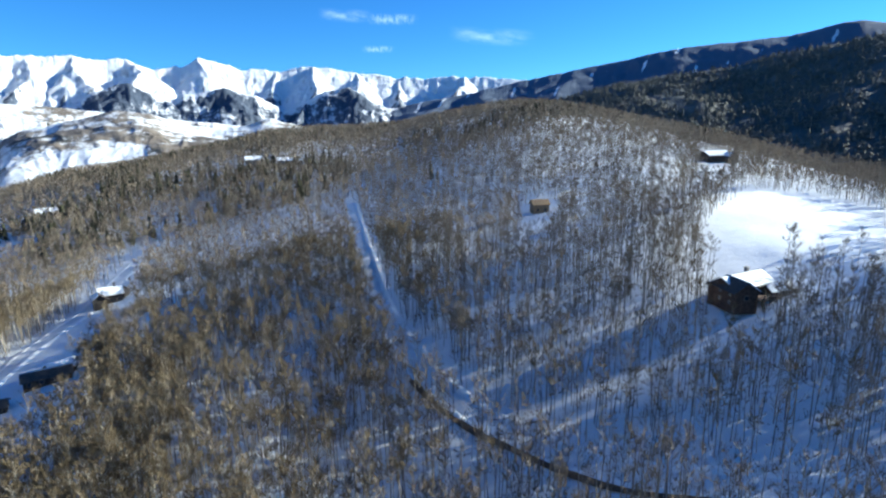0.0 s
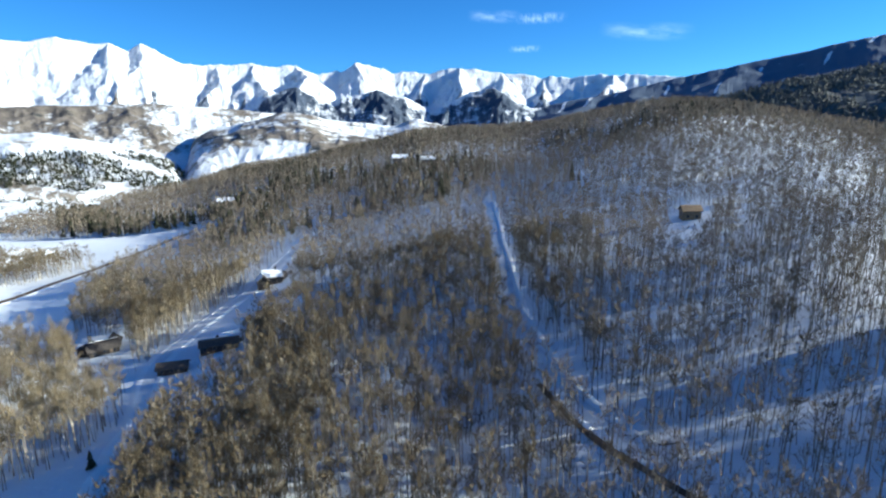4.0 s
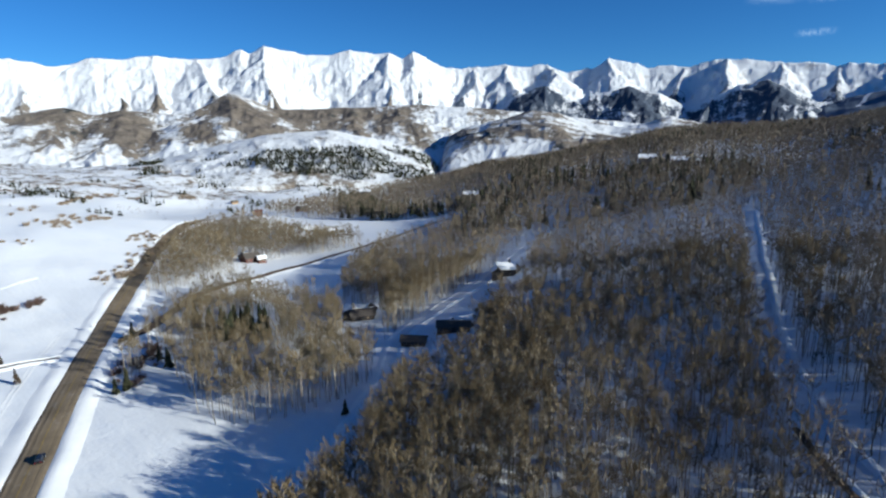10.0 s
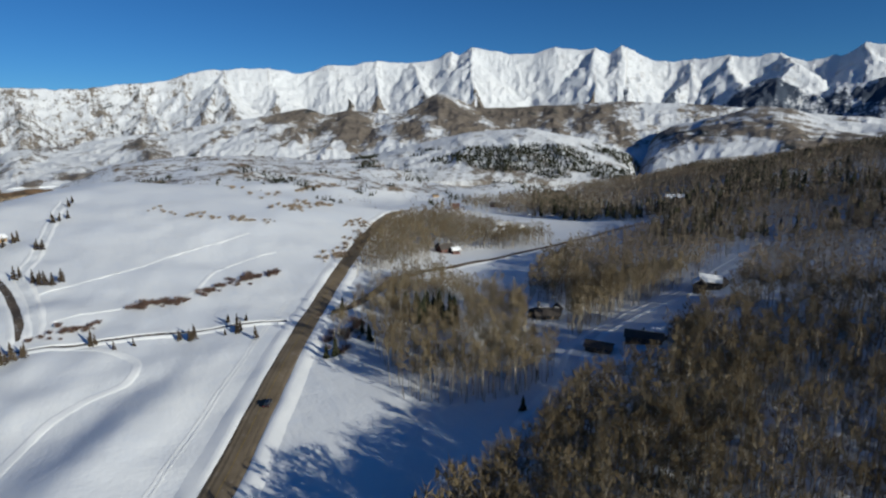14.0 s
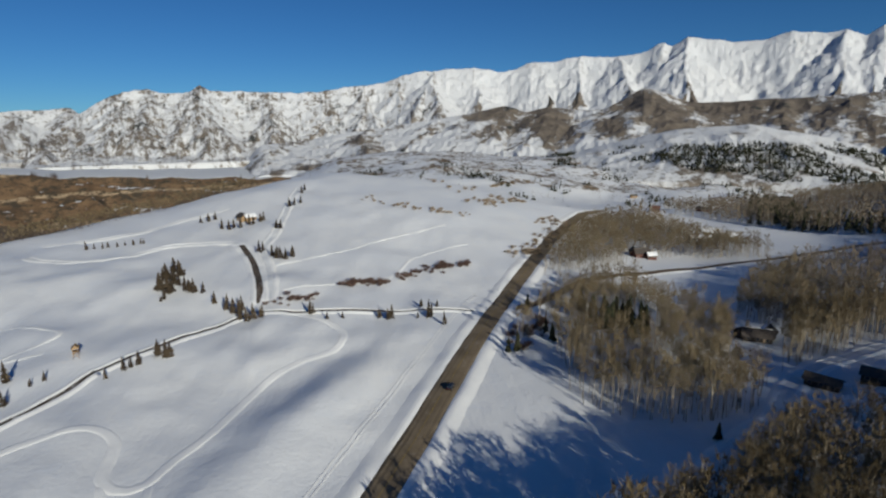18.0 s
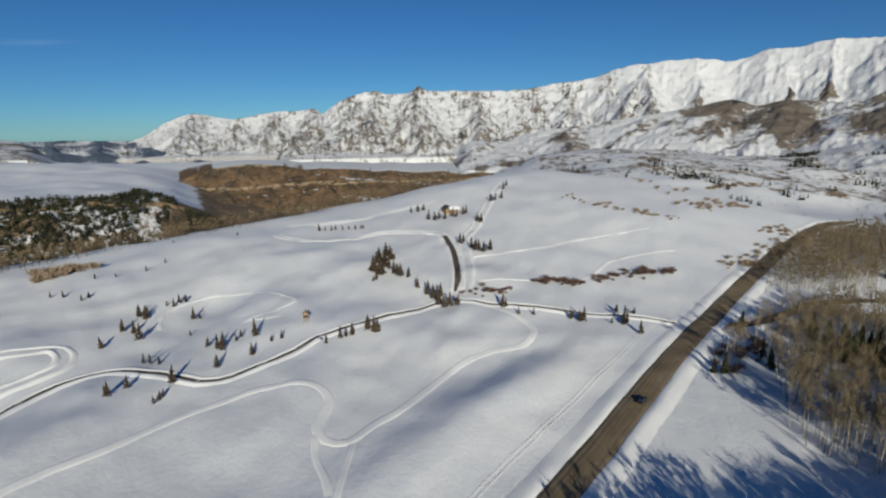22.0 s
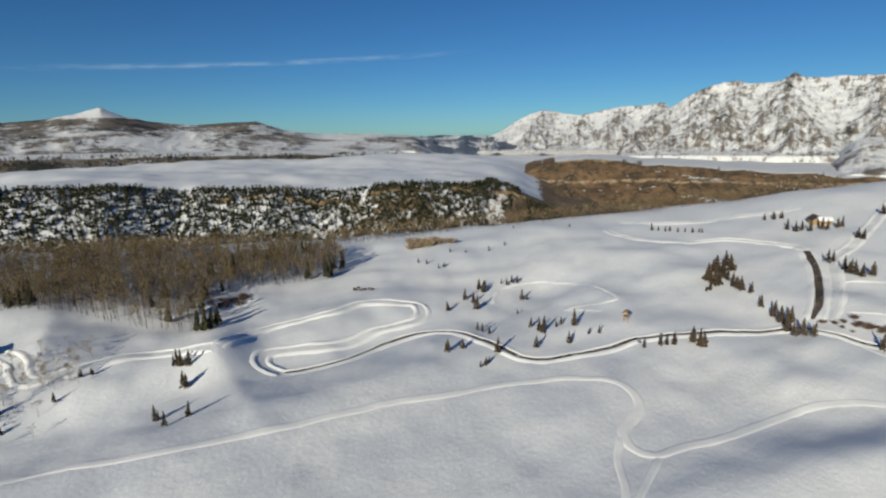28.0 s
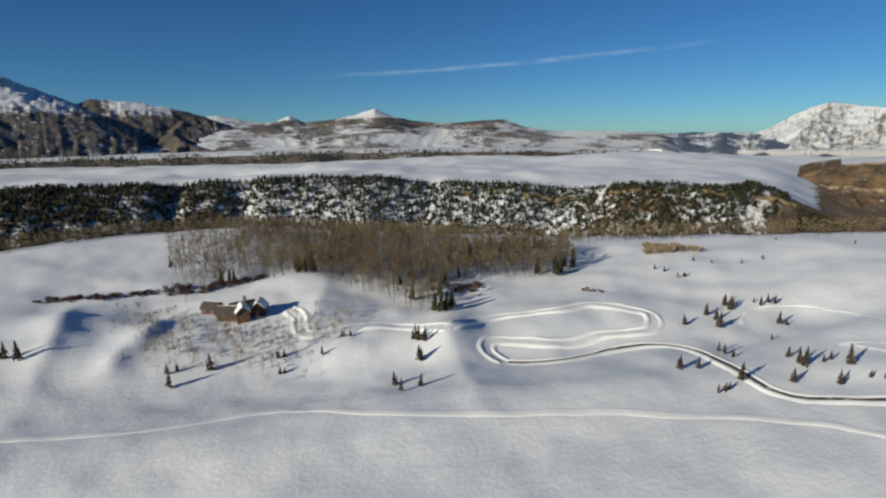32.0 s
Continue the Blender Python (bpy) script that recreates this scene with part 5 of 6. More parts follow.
s = on_mesh(bench_hill, 4600, 21, picky=lambda x, y, z, a, r: (a > 36) & (a < 74) & (z < 48 - 1.5 * np.abs(a - 50)) & (z > -45) & (r < 2050) & (fbm(x / 120, y / 120, 4) > -0.1))
woods("bench_fir_wood", FIRS_FAR, s, np.random.RandomState(11).uniform(8, 17, len(s)), 1.3, [TRUNK, NEEDLE], "snow-dusted fir wood on the bench flank")
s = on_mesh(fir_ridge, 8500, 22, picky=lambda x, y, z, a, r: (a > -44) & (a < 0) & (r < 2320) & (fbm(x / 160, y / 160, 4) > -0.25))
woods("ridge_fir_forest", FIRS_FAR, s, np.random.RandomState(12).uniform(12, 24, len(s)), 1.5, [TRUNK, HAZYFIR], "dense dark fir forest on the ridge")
s = on_mesh(mesa_two, 2600, 23, picky=lambda x, y, z, a, r: ((a > 138) | (a < -154)) & (r < 2660) & (z < 22) & (fbm(x / 90, y / 90, 3) > -0.1))
woods("far_wall_firs", FIRS_FAR, s, np.random.RandomState(13).uniform(8, 16, len(s)), 1.7, [TRUNK, NEEDLE], "dark fir band on the second mesa wall")
# mesa wall: firs in streaks down the slope
x, y, a, r = scatter(33000, 116, 207, 760, 1160, 5)
streak = 1.5 * fbm((a + (r - 900) * 0.012) * 0.5 + 3, r / 500, 3) + 0.7 * fbm(x / 45, y / 45, 3)
top = np.interp(a, FINE, RINGS[5][0], period=360)
keep = (streak > -0.2 - 0.5 * np.clip((a - 134) / 25, 0, 1)) & (r < top + 6 + 170 * np.clip((131 - a) / 5, 0, 1))
s = on_ground(x[keep], y[keep], 0.3)
woods("mesa_fir_wood", FIRS_FAR, s, np.random.RandomState(3).uniform(5, 11, len(s)), 1.7, [TRUNK, NEEDLE], "dark firs in streaks on the snowy mesa wall")
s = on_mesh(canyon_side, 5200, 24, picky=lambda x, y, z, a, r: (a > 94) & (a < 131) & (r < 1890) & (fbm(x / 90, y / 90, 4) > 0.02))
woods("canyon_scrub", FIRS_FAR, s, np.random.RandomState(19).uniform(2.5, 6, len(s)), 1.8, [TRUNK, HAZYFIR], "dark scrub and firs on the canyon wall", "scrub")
# aspens along the canyon rim and the wood by the ranch
x, y, a, r = scatter(11000, 98, 206, 420, 640, 26)
brow = np.interp(a, FINE, RINGS[3][0], period=360)
keep = (r > brow + 2) & (r < brow + 55) & thin(x, y, 0.95, 28)
s = on_ground(x[keep], y[keep])
woods("rim_aspens", ASPENS_FAR, s, np.random.RandomState(14).uniform(8, 12.5, len(s)), 1.5, [TRUNK, TANTWIG], "band of bare tan aspens along the canyon rim")
rs = np.random.RandomState(31)
x, y = rs.uniform(-240, 60, 9500), rs.uniform(-510, -240, 9500)
keep = inside(MEADOW_WOOD, x, y) & thin(x, y, 0.95, 29, 40.0) & (rs.uniform(0, 1, len(x)) < np.clip((62 - x) / 100, 0.3, 1))
s = on_ground(x[keep], y[keep])
woods("ranch_aspen_wood", ASPENS_MID, s, np.random.RandomState(15).uniform(9, 16, len(s)), 1.1, [TRUNK, TANTWIG], "brown bare aspen wood behind the ranch house")
x, y = rs.uniform(-240, 60, 1500), rs.uniform(-510, -240, 1500)
keep = inside(MEADOW_WOOD, x, y) & (fbm(x / 40, y / 40 + 3, 3) + np.clip((-x - 60) / 500, 0, 0.3) > 0.26)
s = on_ground(x[keep], y[keep])
woods("ranch_fir_grove", FIRS_MID, s, np.random.RandomState(16).uniform(8, 15, len(s)), 1.0, [TRUNK, NEEDLE], "dark firs among the ranch aspens", "grove")

# ---- single trees ----


def tree_thing(name, shape, mats, names, label, category, group):
    root = new(name)
    root.empty_display_size = 0.3
    for (v, f), m, n in zip(shape, mats, names):
        mesh_object(n, v, f, [m], root, smooth=False)
    return tagged(root, label, category, group)


fir_kinds = [tree_thing("fir_tree", young_fir(50 + i, 1 + i % 3, 130), (TRUNK, MEADOWFIR), ("trunk", "crown"), "small ragged olive-brown fir standing in the meadow snow", "tree", "meadow firs") for i in range(6)]
tall_kinds = [tree_thing("fir_tree", fir_shape(60 + i, 8, 9), (TRUNK, NEEDLE), ("trunk", "crown"), "tall dark fir at the edge of bare aspens", "tree", "woodland firs") for i in range(3)]
bare_kinds = [tree_thing("aspen_tree", aspen_shape(70 + i, 150, 0.0045, 16), (BARK, TWIG), ("trunk", "crown"), "tall bare aspen with pale trunk standing in snow", "tree", "single aspens") for i in range(5)]
small_kinds = [tree_thing("aspen_tree", aspen_shape(80 + i, 150, 0.006, 16), (BARK, PALETWIG), ("trunk", "crown"), "young bare tree in the snow near the ranch", "tree", "ranch trees") for i in range(3)]


def plant(kinds, spots, wide, seed, limit=99.0):
    rs = np.random.RandomState(seed)
    for x, y, h in spots:
        h = min(h, limit) * rs.uniform(0.92, 1.08)
        kind = kinds[rs.randint(len(kinds))]
        kind.scale = (h * wide, h * wide, h)
        copy_thing(kind, pose(x, y, float(ground_z(x, y)) - 0.1, rs.uniform(-3, 3), rs.uniform(-3, 3), rs.uniform(0, 360)))


plant(fir_kinds, FIRS_A + FIRS_B + FIRS_C + FIRS_D + FIRS_E + FIRS_F + FIRS_G, 0.72, 1, 7.5)
plant(tall_kinds, FIRS_H, 1.0, 2)
rs = np.random.RandomState(63)
plant(tall_kinds, [(-222 + 15 * rs.uniform(-1, 1), 126 + 12 * rs.uniform(-1, 1), rs.uniform(12, 17)) for _ in range(16)], 0.8, 6)
plant(tall_kinds, FIRS_W[:4] + FIRS_W[5:8], 1.0, 5, 11.5)
plant(bare_kinds, BARE_B + BARE_C + BARE_D, 1.0, 3, 18.5)
plant(small_kinds, BARE_A, 1.9, 4, 7.0)
for kinds, spot, h, wide in ((fir_kinds, (-330, -95), 9.0, 1.1), (tall_kinds, (-150, -330), 15.0, 1.0), (bare_kinds, (60, 185), 16.0, 1.0), (small_kinds, (-15, -225), 6.0, 1.9)):
    for i, kind in enumerate(kinds):
        px, py = spot[0] + 7 * i, spot[1] + 5 * (i % 2)
        kind.scale = (h * wide, h * wide, h)
        kind.location = (px, py, float(ground_z(px, py)) - 0.1)


def bush_shape(seed, twigs=90):
    rs = np.random.RandomState(seed)
    root = rs.normal(0, 0.16, (twigs, 3)) * np.array([[1, 1, 0]])
    tip = root + np.stack([rs.normal(0, 0.32, twigs), rs.normal(0, 0.32, twigs), rs.uniform(0.35, 1.0, twigs)], -1)
    return slivers(root, tip, rs.uniform(0.02, 0.05, twigs), rs)


BUSHES = [bush_shape(90 + i) for i in range(4)]


def hedge(points, wide, height, count, seed, mat, label):
    """A row of bushes that grow together."""
    rs = np.random.RandomState(seed)
    ln = smooth_line(points, 2.0)
    p = ln[rs.randint(0, len(ln), count)] + rs.normal(0, wide, (count, 2))
    V, F, base = [], [], 0
    for i in range(count):
        v, f = BUSHES[rs.randint(4)]
        h = height * rs.uniform(0.5, 1.2)
        q = v * np.array([[h * 1.3, h * 1.3, h]]) + np.array([[p[i, 0], p[i, 1], float(ground_z(p[i, 0], p[i, 1]))]])
        V.append(q)
        F.append(f + base)
        base += len(v)
    tagged(mesh_object("brush", np.concatenate(V), np.concatenate(F), [mat], smooth=False), label, "brush", kind="stuff")


for i, (pts, wide, height, count) in enumerate(((BRUSH_A, 2.2, 2.6, 34), (BRUSH_B, 2.0, 2.2, 22), (BRUSH_C, 2.5, 2.6, 34), (BRUSH_D, 6.0, 2.4, 60), (BRUSH_E, 5.0, 2.4, 34), (BRUSH_F, 2.6, 2.2, 60),
                                                (BRUSH_G, 4.0, 2.8, 60), (BRUSH_H, 1.6, 1.2, 16), (BRUSH_I, 4.5, 4.5, 40), (BRUSH_J, 7.0, 3.0, 40), (BRUSH_K, 3.0, 2.0, 20), (BRUSH_L, 3.0, 2.2, 30), (BRUSH_M, 6.0, 3.4, 70), (BRUSH_N, 4.0, 5.0, 40), (BRUSH_P, 4.5, 2.2, 24), (BRUSH_Q, 6.0, 2.2, 28), (BRUSH_R, 3.0, 2.6, 28))):
    pale = pts in (BRUSH_I, BRUSH_D, BRUSH_E, BRUSH_J, BRUSH_M, BRUSH_N, BRUSH_P, BRUSH_Q)
    hedge(pts, wide, height, count, 40 + i, PALETWIG if pale else BRUSH, "pale thin willow brush in the snow" if pale else "brown leafless brush in the snow")

# pale willows and low brush round the ranch
rs = np.random.RandomState(61)
ln = smooth_line(WILLOWS, 3.0)
p = ln[rs.randint(0, len(ln), 300)] + rs.normal(0, 6.0, (300, 2))
s = on_ground(p[:, 0], p[:, 1])
woods("willow_brush", [aspen_shape(120 + i, 60, 0.007, 8) for i in range(4)], s, rs.uniform(2.5, 6.0, len(s)), 2.2, [BARK, PALETWIG], "pale bare willow brush scattered round the ranch", "brush", seed=6)

# ---- buildings ----
LOG = two_tone("brown_log_wall", (0.075, 0.04, 0.025), (0.14, 0.08, 0.05), 0.9, relief=0.05)
DARKWOOD = two_tone("dark_stained_boards", (0.03, 0.026, 0.024), (0.06, 0.05, 0.042), 0.9, relief=0.03)
REDWOOD = two_tone("barn_red_boards", (0.075, 0.028, 0.022), (0.12, 0.045, 0.034), 0.7, relief=0.03)
GREYWOOD = two_tone("weathered_grey_boards", (0.13, 0.125, 0.12), (0.22, 0.21, 0.2), 0.7, relief=0.03)
TANWOOD = two_tone("tan_timber", (0.26, 0.17, 0.09), (0.38, 0.26, 0.15), 0.9, relief=0.03)
SHINGLE = two_tone("brown_shingles", (0.05, 0.042, 0.038), (0.1, 0.085, 0.075), 1.6, relief=0.05)
ROOFSNOW = two_tone("roof_snow", (0.78, 0.8, 0.84), (0.88, 0.88, 0.89), 0.4, 0.6, relief=0.2)
STONE = two_tone("grey_chimney_stone", (0.16, 0.15, 0.14), (0.3, 0.28, 0.26), 1.4, relief=0.06)
TRIM = two_tone("window_trim", (0.2, 0.15, 0.1), (0.3, 0.23, 0.16), 1.0)
PANE, _t, _b = material("window_glass", 0.08, 0.6)
_b.inputs["Base Color"].default_value = (0.02, 0.025, 0.032, 1)


def part(name, bm, mat, parent, label=""):
    me = bpy.data.meshes.new(name)
    bm.to_mesh(me)
    bm.free()
    me.materials.append(mat)
    ob = new(name, me)
    ob.parent = parent
    if label:
        ob["label"] = label
    return ob


def box(cx, cy, cz, sx, sy, sz, bevel=0.0):
    bm = bmesh.new()
    bmesh.ops.create_cube(bm, size=1.0, matrix=Matrix.Translation((cx, cy, cz)) @ Matrix.Diagonal((sx, sy, sz, 1)))
    if bevel:
        bmesh.ops.bevel(bm, geom=bm.edges[:], offset=bevel, segments=1, affect="EDGES")
    return bm


def prism(section, x0, x1, place):
    """A section in (y, z) drawn out along x."""
    bm = bmesh.new()
    ends = [[bm.verts.new(place @ Vector((x, y, z))) for y, z in section] for x in (x0, x1)]
    bm.faces.new(ends[0])
    bm.faces.new(ends[1][::-1])
    n = len(section)
    for i in range(n):
        bm.faces.new((ends[0][i], ends[1][i], ends[1][(i + 1) % n], ends[0][(i + 1) % n]))
    bmesh.ops.recalc_face_normals(bm, faces=bm.faces)
    return bm


def wing(home, dx, dy, turn, length, width, tall, rise, wall, snow=(True, True), roof=None, windows=3, door=False):
    """One gabled wing of a house: walls, two roof slopes with snow, windows and a door."""
    place = Matrix.Translation((dx, dy, 0)) @ Matrix.Rotation(radians(turn), 4, "Z")
    h, w = length / 2, width / 2
    part("wall", prism([(-w, -2.0), (w, -2.0), (w, tall), (0, tall + rise), (-w, tall)], -h, h, place), wall, home)
    over, slope = 0.7, rise / w
    for s, white in zip((-1, 1), snow):
        low = (s * (w + over), tall - over * slope)
        sheet = [(0, tall + rise + 0.02), low, (low[0], low[1] + 0.25), (0, tall + rise + 0.27)]
        slab = part("roof", prism(sheet, -h - over, h + over, place), roof or SHINGLE, home)
        if white:
            a, b = 0.06, 0.97
            pts = [(s * (w + over) * q, tall + rise + 0.28 - (rise + over * slope) * q + d) for q, d in ((a, 0), (b, 0), (b, 0.3), (0.5, 0.42), (a, 0.38))]
            part("roof_snow", prism(pts, -h - over + 0.15, h + over - 0.15, place), ROOFSNOW, slab, "thick white snow on the roof")
    rows = 2 if tall > 4.6 else 1
    for s in (-1, 1):
        for row in range(rows):
            for i in range(windows):
                x = -h + length * (i + 0.5) / windows
                z = 1.6 + 2.7 * row
                frame_ob = part("window", box(0, 0, 0, 1.5, 0.16, 1.5), TRIM, home)
                frame_ob.matrix_local = place @ Matrix.Translation((x, s * (w + 0.05), z))
                glass = part("pane", box(0, s * 0.09, 0, 1.2, 0.04, 1.2), PANE, frame_ob)
                del glass
    for s in (-1, 1):
        frame_ob = part("window", box(0, 0, 0, 0.16, 1.6, 1.7), TRIM, home)
        frame_ob.matrix_local = place @ Matrix.Translation((s * (h + 0.05), 0, tall * 0.62))
        part("pane", box(s * 0.09, 0, 0, 0.04, 1.3, 1.4), PANE, frame_ob)
    if door:
        leaf = part("door", box(0, 0, 0, 1.0, 0.12, 2.1), TRIM, home)
        leaf.matrix_local = place @ Matrix.Translation((h * 0.45, -(w + 0.06), 1.05))
        part("door_handle", box(0.38, -0.09, 0, 0.06, 0.08, 0.16), STONE, leaf)


def house(spot, turn, wings, label, chimney=None, deck=None, wall=LOG, name="house", lift=0.0, roof=None):
    x, y = spot
    home = new(name)
    home.matrix_world = pose(x, y, float(ground_z(x, y)) + lift, 0, 0, turn)
    for i, (dx, dy, t, length, width, tall, rise, snow, windows) in enumerate(wings):
        wing(home, dx, dy, t, length, width, tall, rise, wall, snow, roof, windows, i == 0)
    if chimney:
        cx, cy, top = chimney
        stack = part("chimney", box(cx, cy, top / 2, 1.3, 1.1, top, 0.06), STONE, home)
        part("chimney_cap", box(cx, cy, top + 0.1, 1.6, 1.4, 0.2), STONE, stack)
    if deck:
        cx, cy, sx, sy, z = deck
        floor_part = part("deck", box(cx, cy, z, sx, sy, 0.3), wall, home)
        for px in np.linspace(cx - sx / 2 + 0.2, cx + sx / 2 - 0.2, 6):
            part("deck_post", box(float(px), cy - sy / 2 + 0.15, z / 2 + 0.2, 0.2, 0.2, z + 1.4), wall, floor_part)
        part("deck_rail", box(cx, cy - sy / 2 + 0.15, z + 1.1, sx, 0.12, 0.14), wall, floor_part)
    return tagged(home, label, "house")


BOTH, FIRST, SECOND, NONE = (True, True), (True, False), (False, True), (False, False)
house(HOUSES_B[0], 28, [(0, 0, 0, 20, 10, 5.0, 3.0, BOTH, 5), (-8, -4, 70, 10, 8, 5.4, 2.8, FIRST, 2), (11, -6, -15, 10, 6.5, 2.8, 1.8, BOTH, 2)],
      "large brown log house with snowy roofs on the sunny slope", (4, 1, 9.6), (2, -8.4, 18, 4, 2.2))
house(HOUSES_B[1], 10, [(0, 0, 0, 9, 7, 4.6, 2.2, SECOND, 2)], "small tan cabin among the aspens", wall=TANWOOD, roof=TANWOOD)
house(HOUSES_B[2], 20, [(0, 0, 0, 22, 12, 4.5, 3.2, BOTH, 4), (8, -6, 90, 10, 8, 4.0, 2.4, BOTH, 2)], "house with a white snowy roof near the hill crest", wall=DARKWOOD)
house(HOUSES_A[0], 35, [(0, 0, 0, 10, 7, 4.2, 3.0, FIRST, 3), (-5, -4, 90, 8, 6, 3.4, 2.4, SECOND, 2), (5, 3, 60, 6, 5, 3.0, 2.0, NONE, 1)], "dark house with snowy gables in the aspen forest", (2, 0, 9.0), wall=DARKWOOD)
house(HOUSES_A[1], 36, [(0, 0, 0, 14, 7, 2.8, 1.5, SECOND, 4), (4, 4, 20, 8, 6, 3.0, 1.9, BOTH, 2)], "long dark house beside the lower lane", wall=DARKWOOD)
house(HOUSES_A[2], 30, [(0, 0, 0, 10, 5.5, 2.5, 1.4, NONE, 3)], "dark barn with a bare roof beside the lane", wall=DARKWOOD, name="barn")
house(HOUSES_A[3], 55, [(0, 0, 0, 11, 7, 2.8, 2.4, SECOND, 3), (4, 4, 70, 8, 6, 3.0, 2.4, SECOND, 2), (-5, 3, 40, 6, 5, 2.6, 1.8, NONE, 1)], "house with broad snow-laden roofs at the field edge", (-4, 1, 8.0), wall=DARKWOOD)
house(HOUSES_A[4], 20, [(0, 0, 0, 18, 12, 6.5, 4.0, BOTH, 3), (8, -7, 90, 12, 9, 5.0, 3.0, BOTH, 2)], "tall house with snowy roofs among firs on the hill", (0, 2, 12.0), wall=GREYWOOD, lift=2.0)
house(HOUSES_A[5], 20, [(0, 0, 0, 16, 10, 4.5, 3.0, BOTH, 3)], "grey house with a snowy roof on the wooded hill", wall=GREYWOOD, lift=2.0)
house(HOUSES_A[6], 40, [(0, 0, 0, 18, 11, 4.6, 3.2, BOTH, 3), (-7, 5, 90, 10, 8, 4.2, 2.8, BOTH, 2)], "pale house with white roofs beyond the side road", wall=GREYWOOD, lift=3.0)
house(HOUSES_A[7], 60, [(0, 0, 25, 11, 7, 3.8, 3.2, NONE, 3), (-5, 4, 100, 8, 6, 3.6, 2.8, FIRST, 2), (7, -3, 20, 6, 5, 2.6, 1.8, BOTH, 2)], "red timber house with partly snowy roofs by the side road", (2, 1, 10.0), wall=REDWOOD)
house(HOUSES_A[8], 50, [(0, 0, 0, 15, 10, 4.6, 3.0, BOTH, 3)], "dark timber house among brush", wall=DARKWOOD)
house(HOUSES_A[9], 70, [(0, 0, 0, 16, 9, 4.2, 3.4, FIRST, 3)], "grey house with a steep snowy roof", wall=GREYWOOD)
house(HOUSES_C[0], 40, [(0, 0, 0, 18, 11, 4.6, 3.2, BOTH, 3)], "far house with a snowy roof in the valley wood", wall=GREYWOOD, lift=3.0)
house(HOUSES_C[1], 60, [(0, 0, 0, 8, 6, 3.2, 2.4, NONE, 2)], "small orange-red roofed house in the valley", wall=REDWOOD, lift=2.0, roof=REDWOOD)
for spot, turn, wall, snow, label in ((HOUSES_D[0], 30, REDWOOD, (False, True), "small red-brown house with a snowy roof among brush"), (HOUSES_D[1], 65, GREYWOOD, (True, True), "grey house with white roofs in the valley aspens"),
                                      (HOUSES_D[2], 15, DARKWOOD, (True, False), "dark house with a half-snowy roof beside the side road"), (HOUSES_D[3], 80, TANWOOD, (False, True), "tan house on the snowy valley floor")):
    house(spot, turn, [(0, 0, 0, 13, 8, 3.6, 2.6, snow, 3), (5, 4, 80, 8, 6, 3.0, 2.2, snow, 2)], label, wall=wall)
house(RANCH[0], 12, [(0, 0, 0, 11, 7, 3.6, 2.8, FIRST, 3), (-7, 4, 65, 9, 6.5, 3.8, 3.0, BOTH, 2), (7, 3, -35, 10, 6.5, 3.4, 2.6, FIRST, 3), (2, 8, 80, 8, 6, 4.4, 2.8, BOTH, 2)], "brown ranch house with snowy roofs on the meadow", (-1, 1, 9.0), wall=LOG)
house(RANCH[1], -35, [(0, 0, 0, 8, 6.5, 3.0, 2.6, FIRST, 2)], "ranch outbuilding with a snowy roof", wall=REDWOOD)
house(FARM[0], 30, [(0, 0, 0, 11, 7, 3.4, 2.4, NONE, 3), (6, 3, 90, 8, 6, 3.2, 2.0, FIRST, 2)], "tan farmhouse among firs on the meadow crest", wall=TANWOOD, roof=SHINGLE)

# ---- play tower ----
tower = new("play_tower")
tower.matrix_world = pose(SHED[0][0], SHED[0][1], float(ground_z(*SHED[0])), 0, 0, 20)
for px in (-1.4, 1.4):
    for py in (-1.0, 1.0):
        part("post", box(px, py, 1.6, 0.16, 0.16, 3.2), TANWOOD, tower)
part("platform", box(0, 0, 1.5, 3.0, 2.2, 0.16), TANWOOD, tower)
part("roof", prism([(-1.5, 2.9), (1.5, 2.9), (0, 4.2)], -1.8, 1.8, Matrix.Identity(4)), TANWOOD, tower)
part("side_wall", box(0, 1.05, 2.1, 2.8, 0.08, 1.1), TANWOOD, tower)
part("swing_beam", box(3.2, 0, 2.6, 3.6, 0.16, 0.16), TANWOOD, tower)
for py in (-0.8, 0.8):
    part("swing_leg", prism([(py * 1.3, 0), (py * 1.3 + 0.16, 0), (0.16, 2.6), (0, 2.6)], 4.8, 4.96, Matrix.Identity(4)), TANWOOD, tower)
tagged(tower, "tan timber play tower with a swing beam in the snow", "play tower")

# ---- car on the county road ----
PAINT, _t, _b = material("dark_car_paint", 0.25, 0.5)
_b.inputs["Base Color"].default_value = (0.012, 0.013, 0.016, 1)
TYRE = two_tone("tyre_rubber", (0.012, 0.012, 0.012), (0.03, 0.03, 0.03), 3.0)
STEEL = two_tone("wheel_rim_metal", (0.3, 0.3, 0.31), (0.45, 0.45, 0.46), 2.0, 0.4)
LAMPGLASS = two_tone("lamp_glass", (0.4, 0.4, 0.42), (0.55, 0.55, 0.55), 3.0, 0.2)
RED = two_tone("tail_lamp_red", (0.2, 0.01, 0.01), (0.3, 0.02, 0.02), 3.0, 0.3)


def wheel_mesh(radius, width, x, y, z):
    bm = bmesh.new()
    bmesh.ops.create_cone(bm, cap_ends=True, segments=16, radius1=radius, radius2=radius, depth=width,
                          matrix=Matrix.Translation((x, y, z)) @ Matrix.Rotation(radians(90), 4, "X"))
    return bm


car = new("car")
part("body", prism([(-0.9, 0.35), (0.9, 0.35), (0.93, 0.75), (0.85, 1.0), (-0.85, 1.0), (-0.93, 0.75)], -2.3, 2.3, Matrix.Identity(4)), PAINT, car)
cabin = bmesh.new()
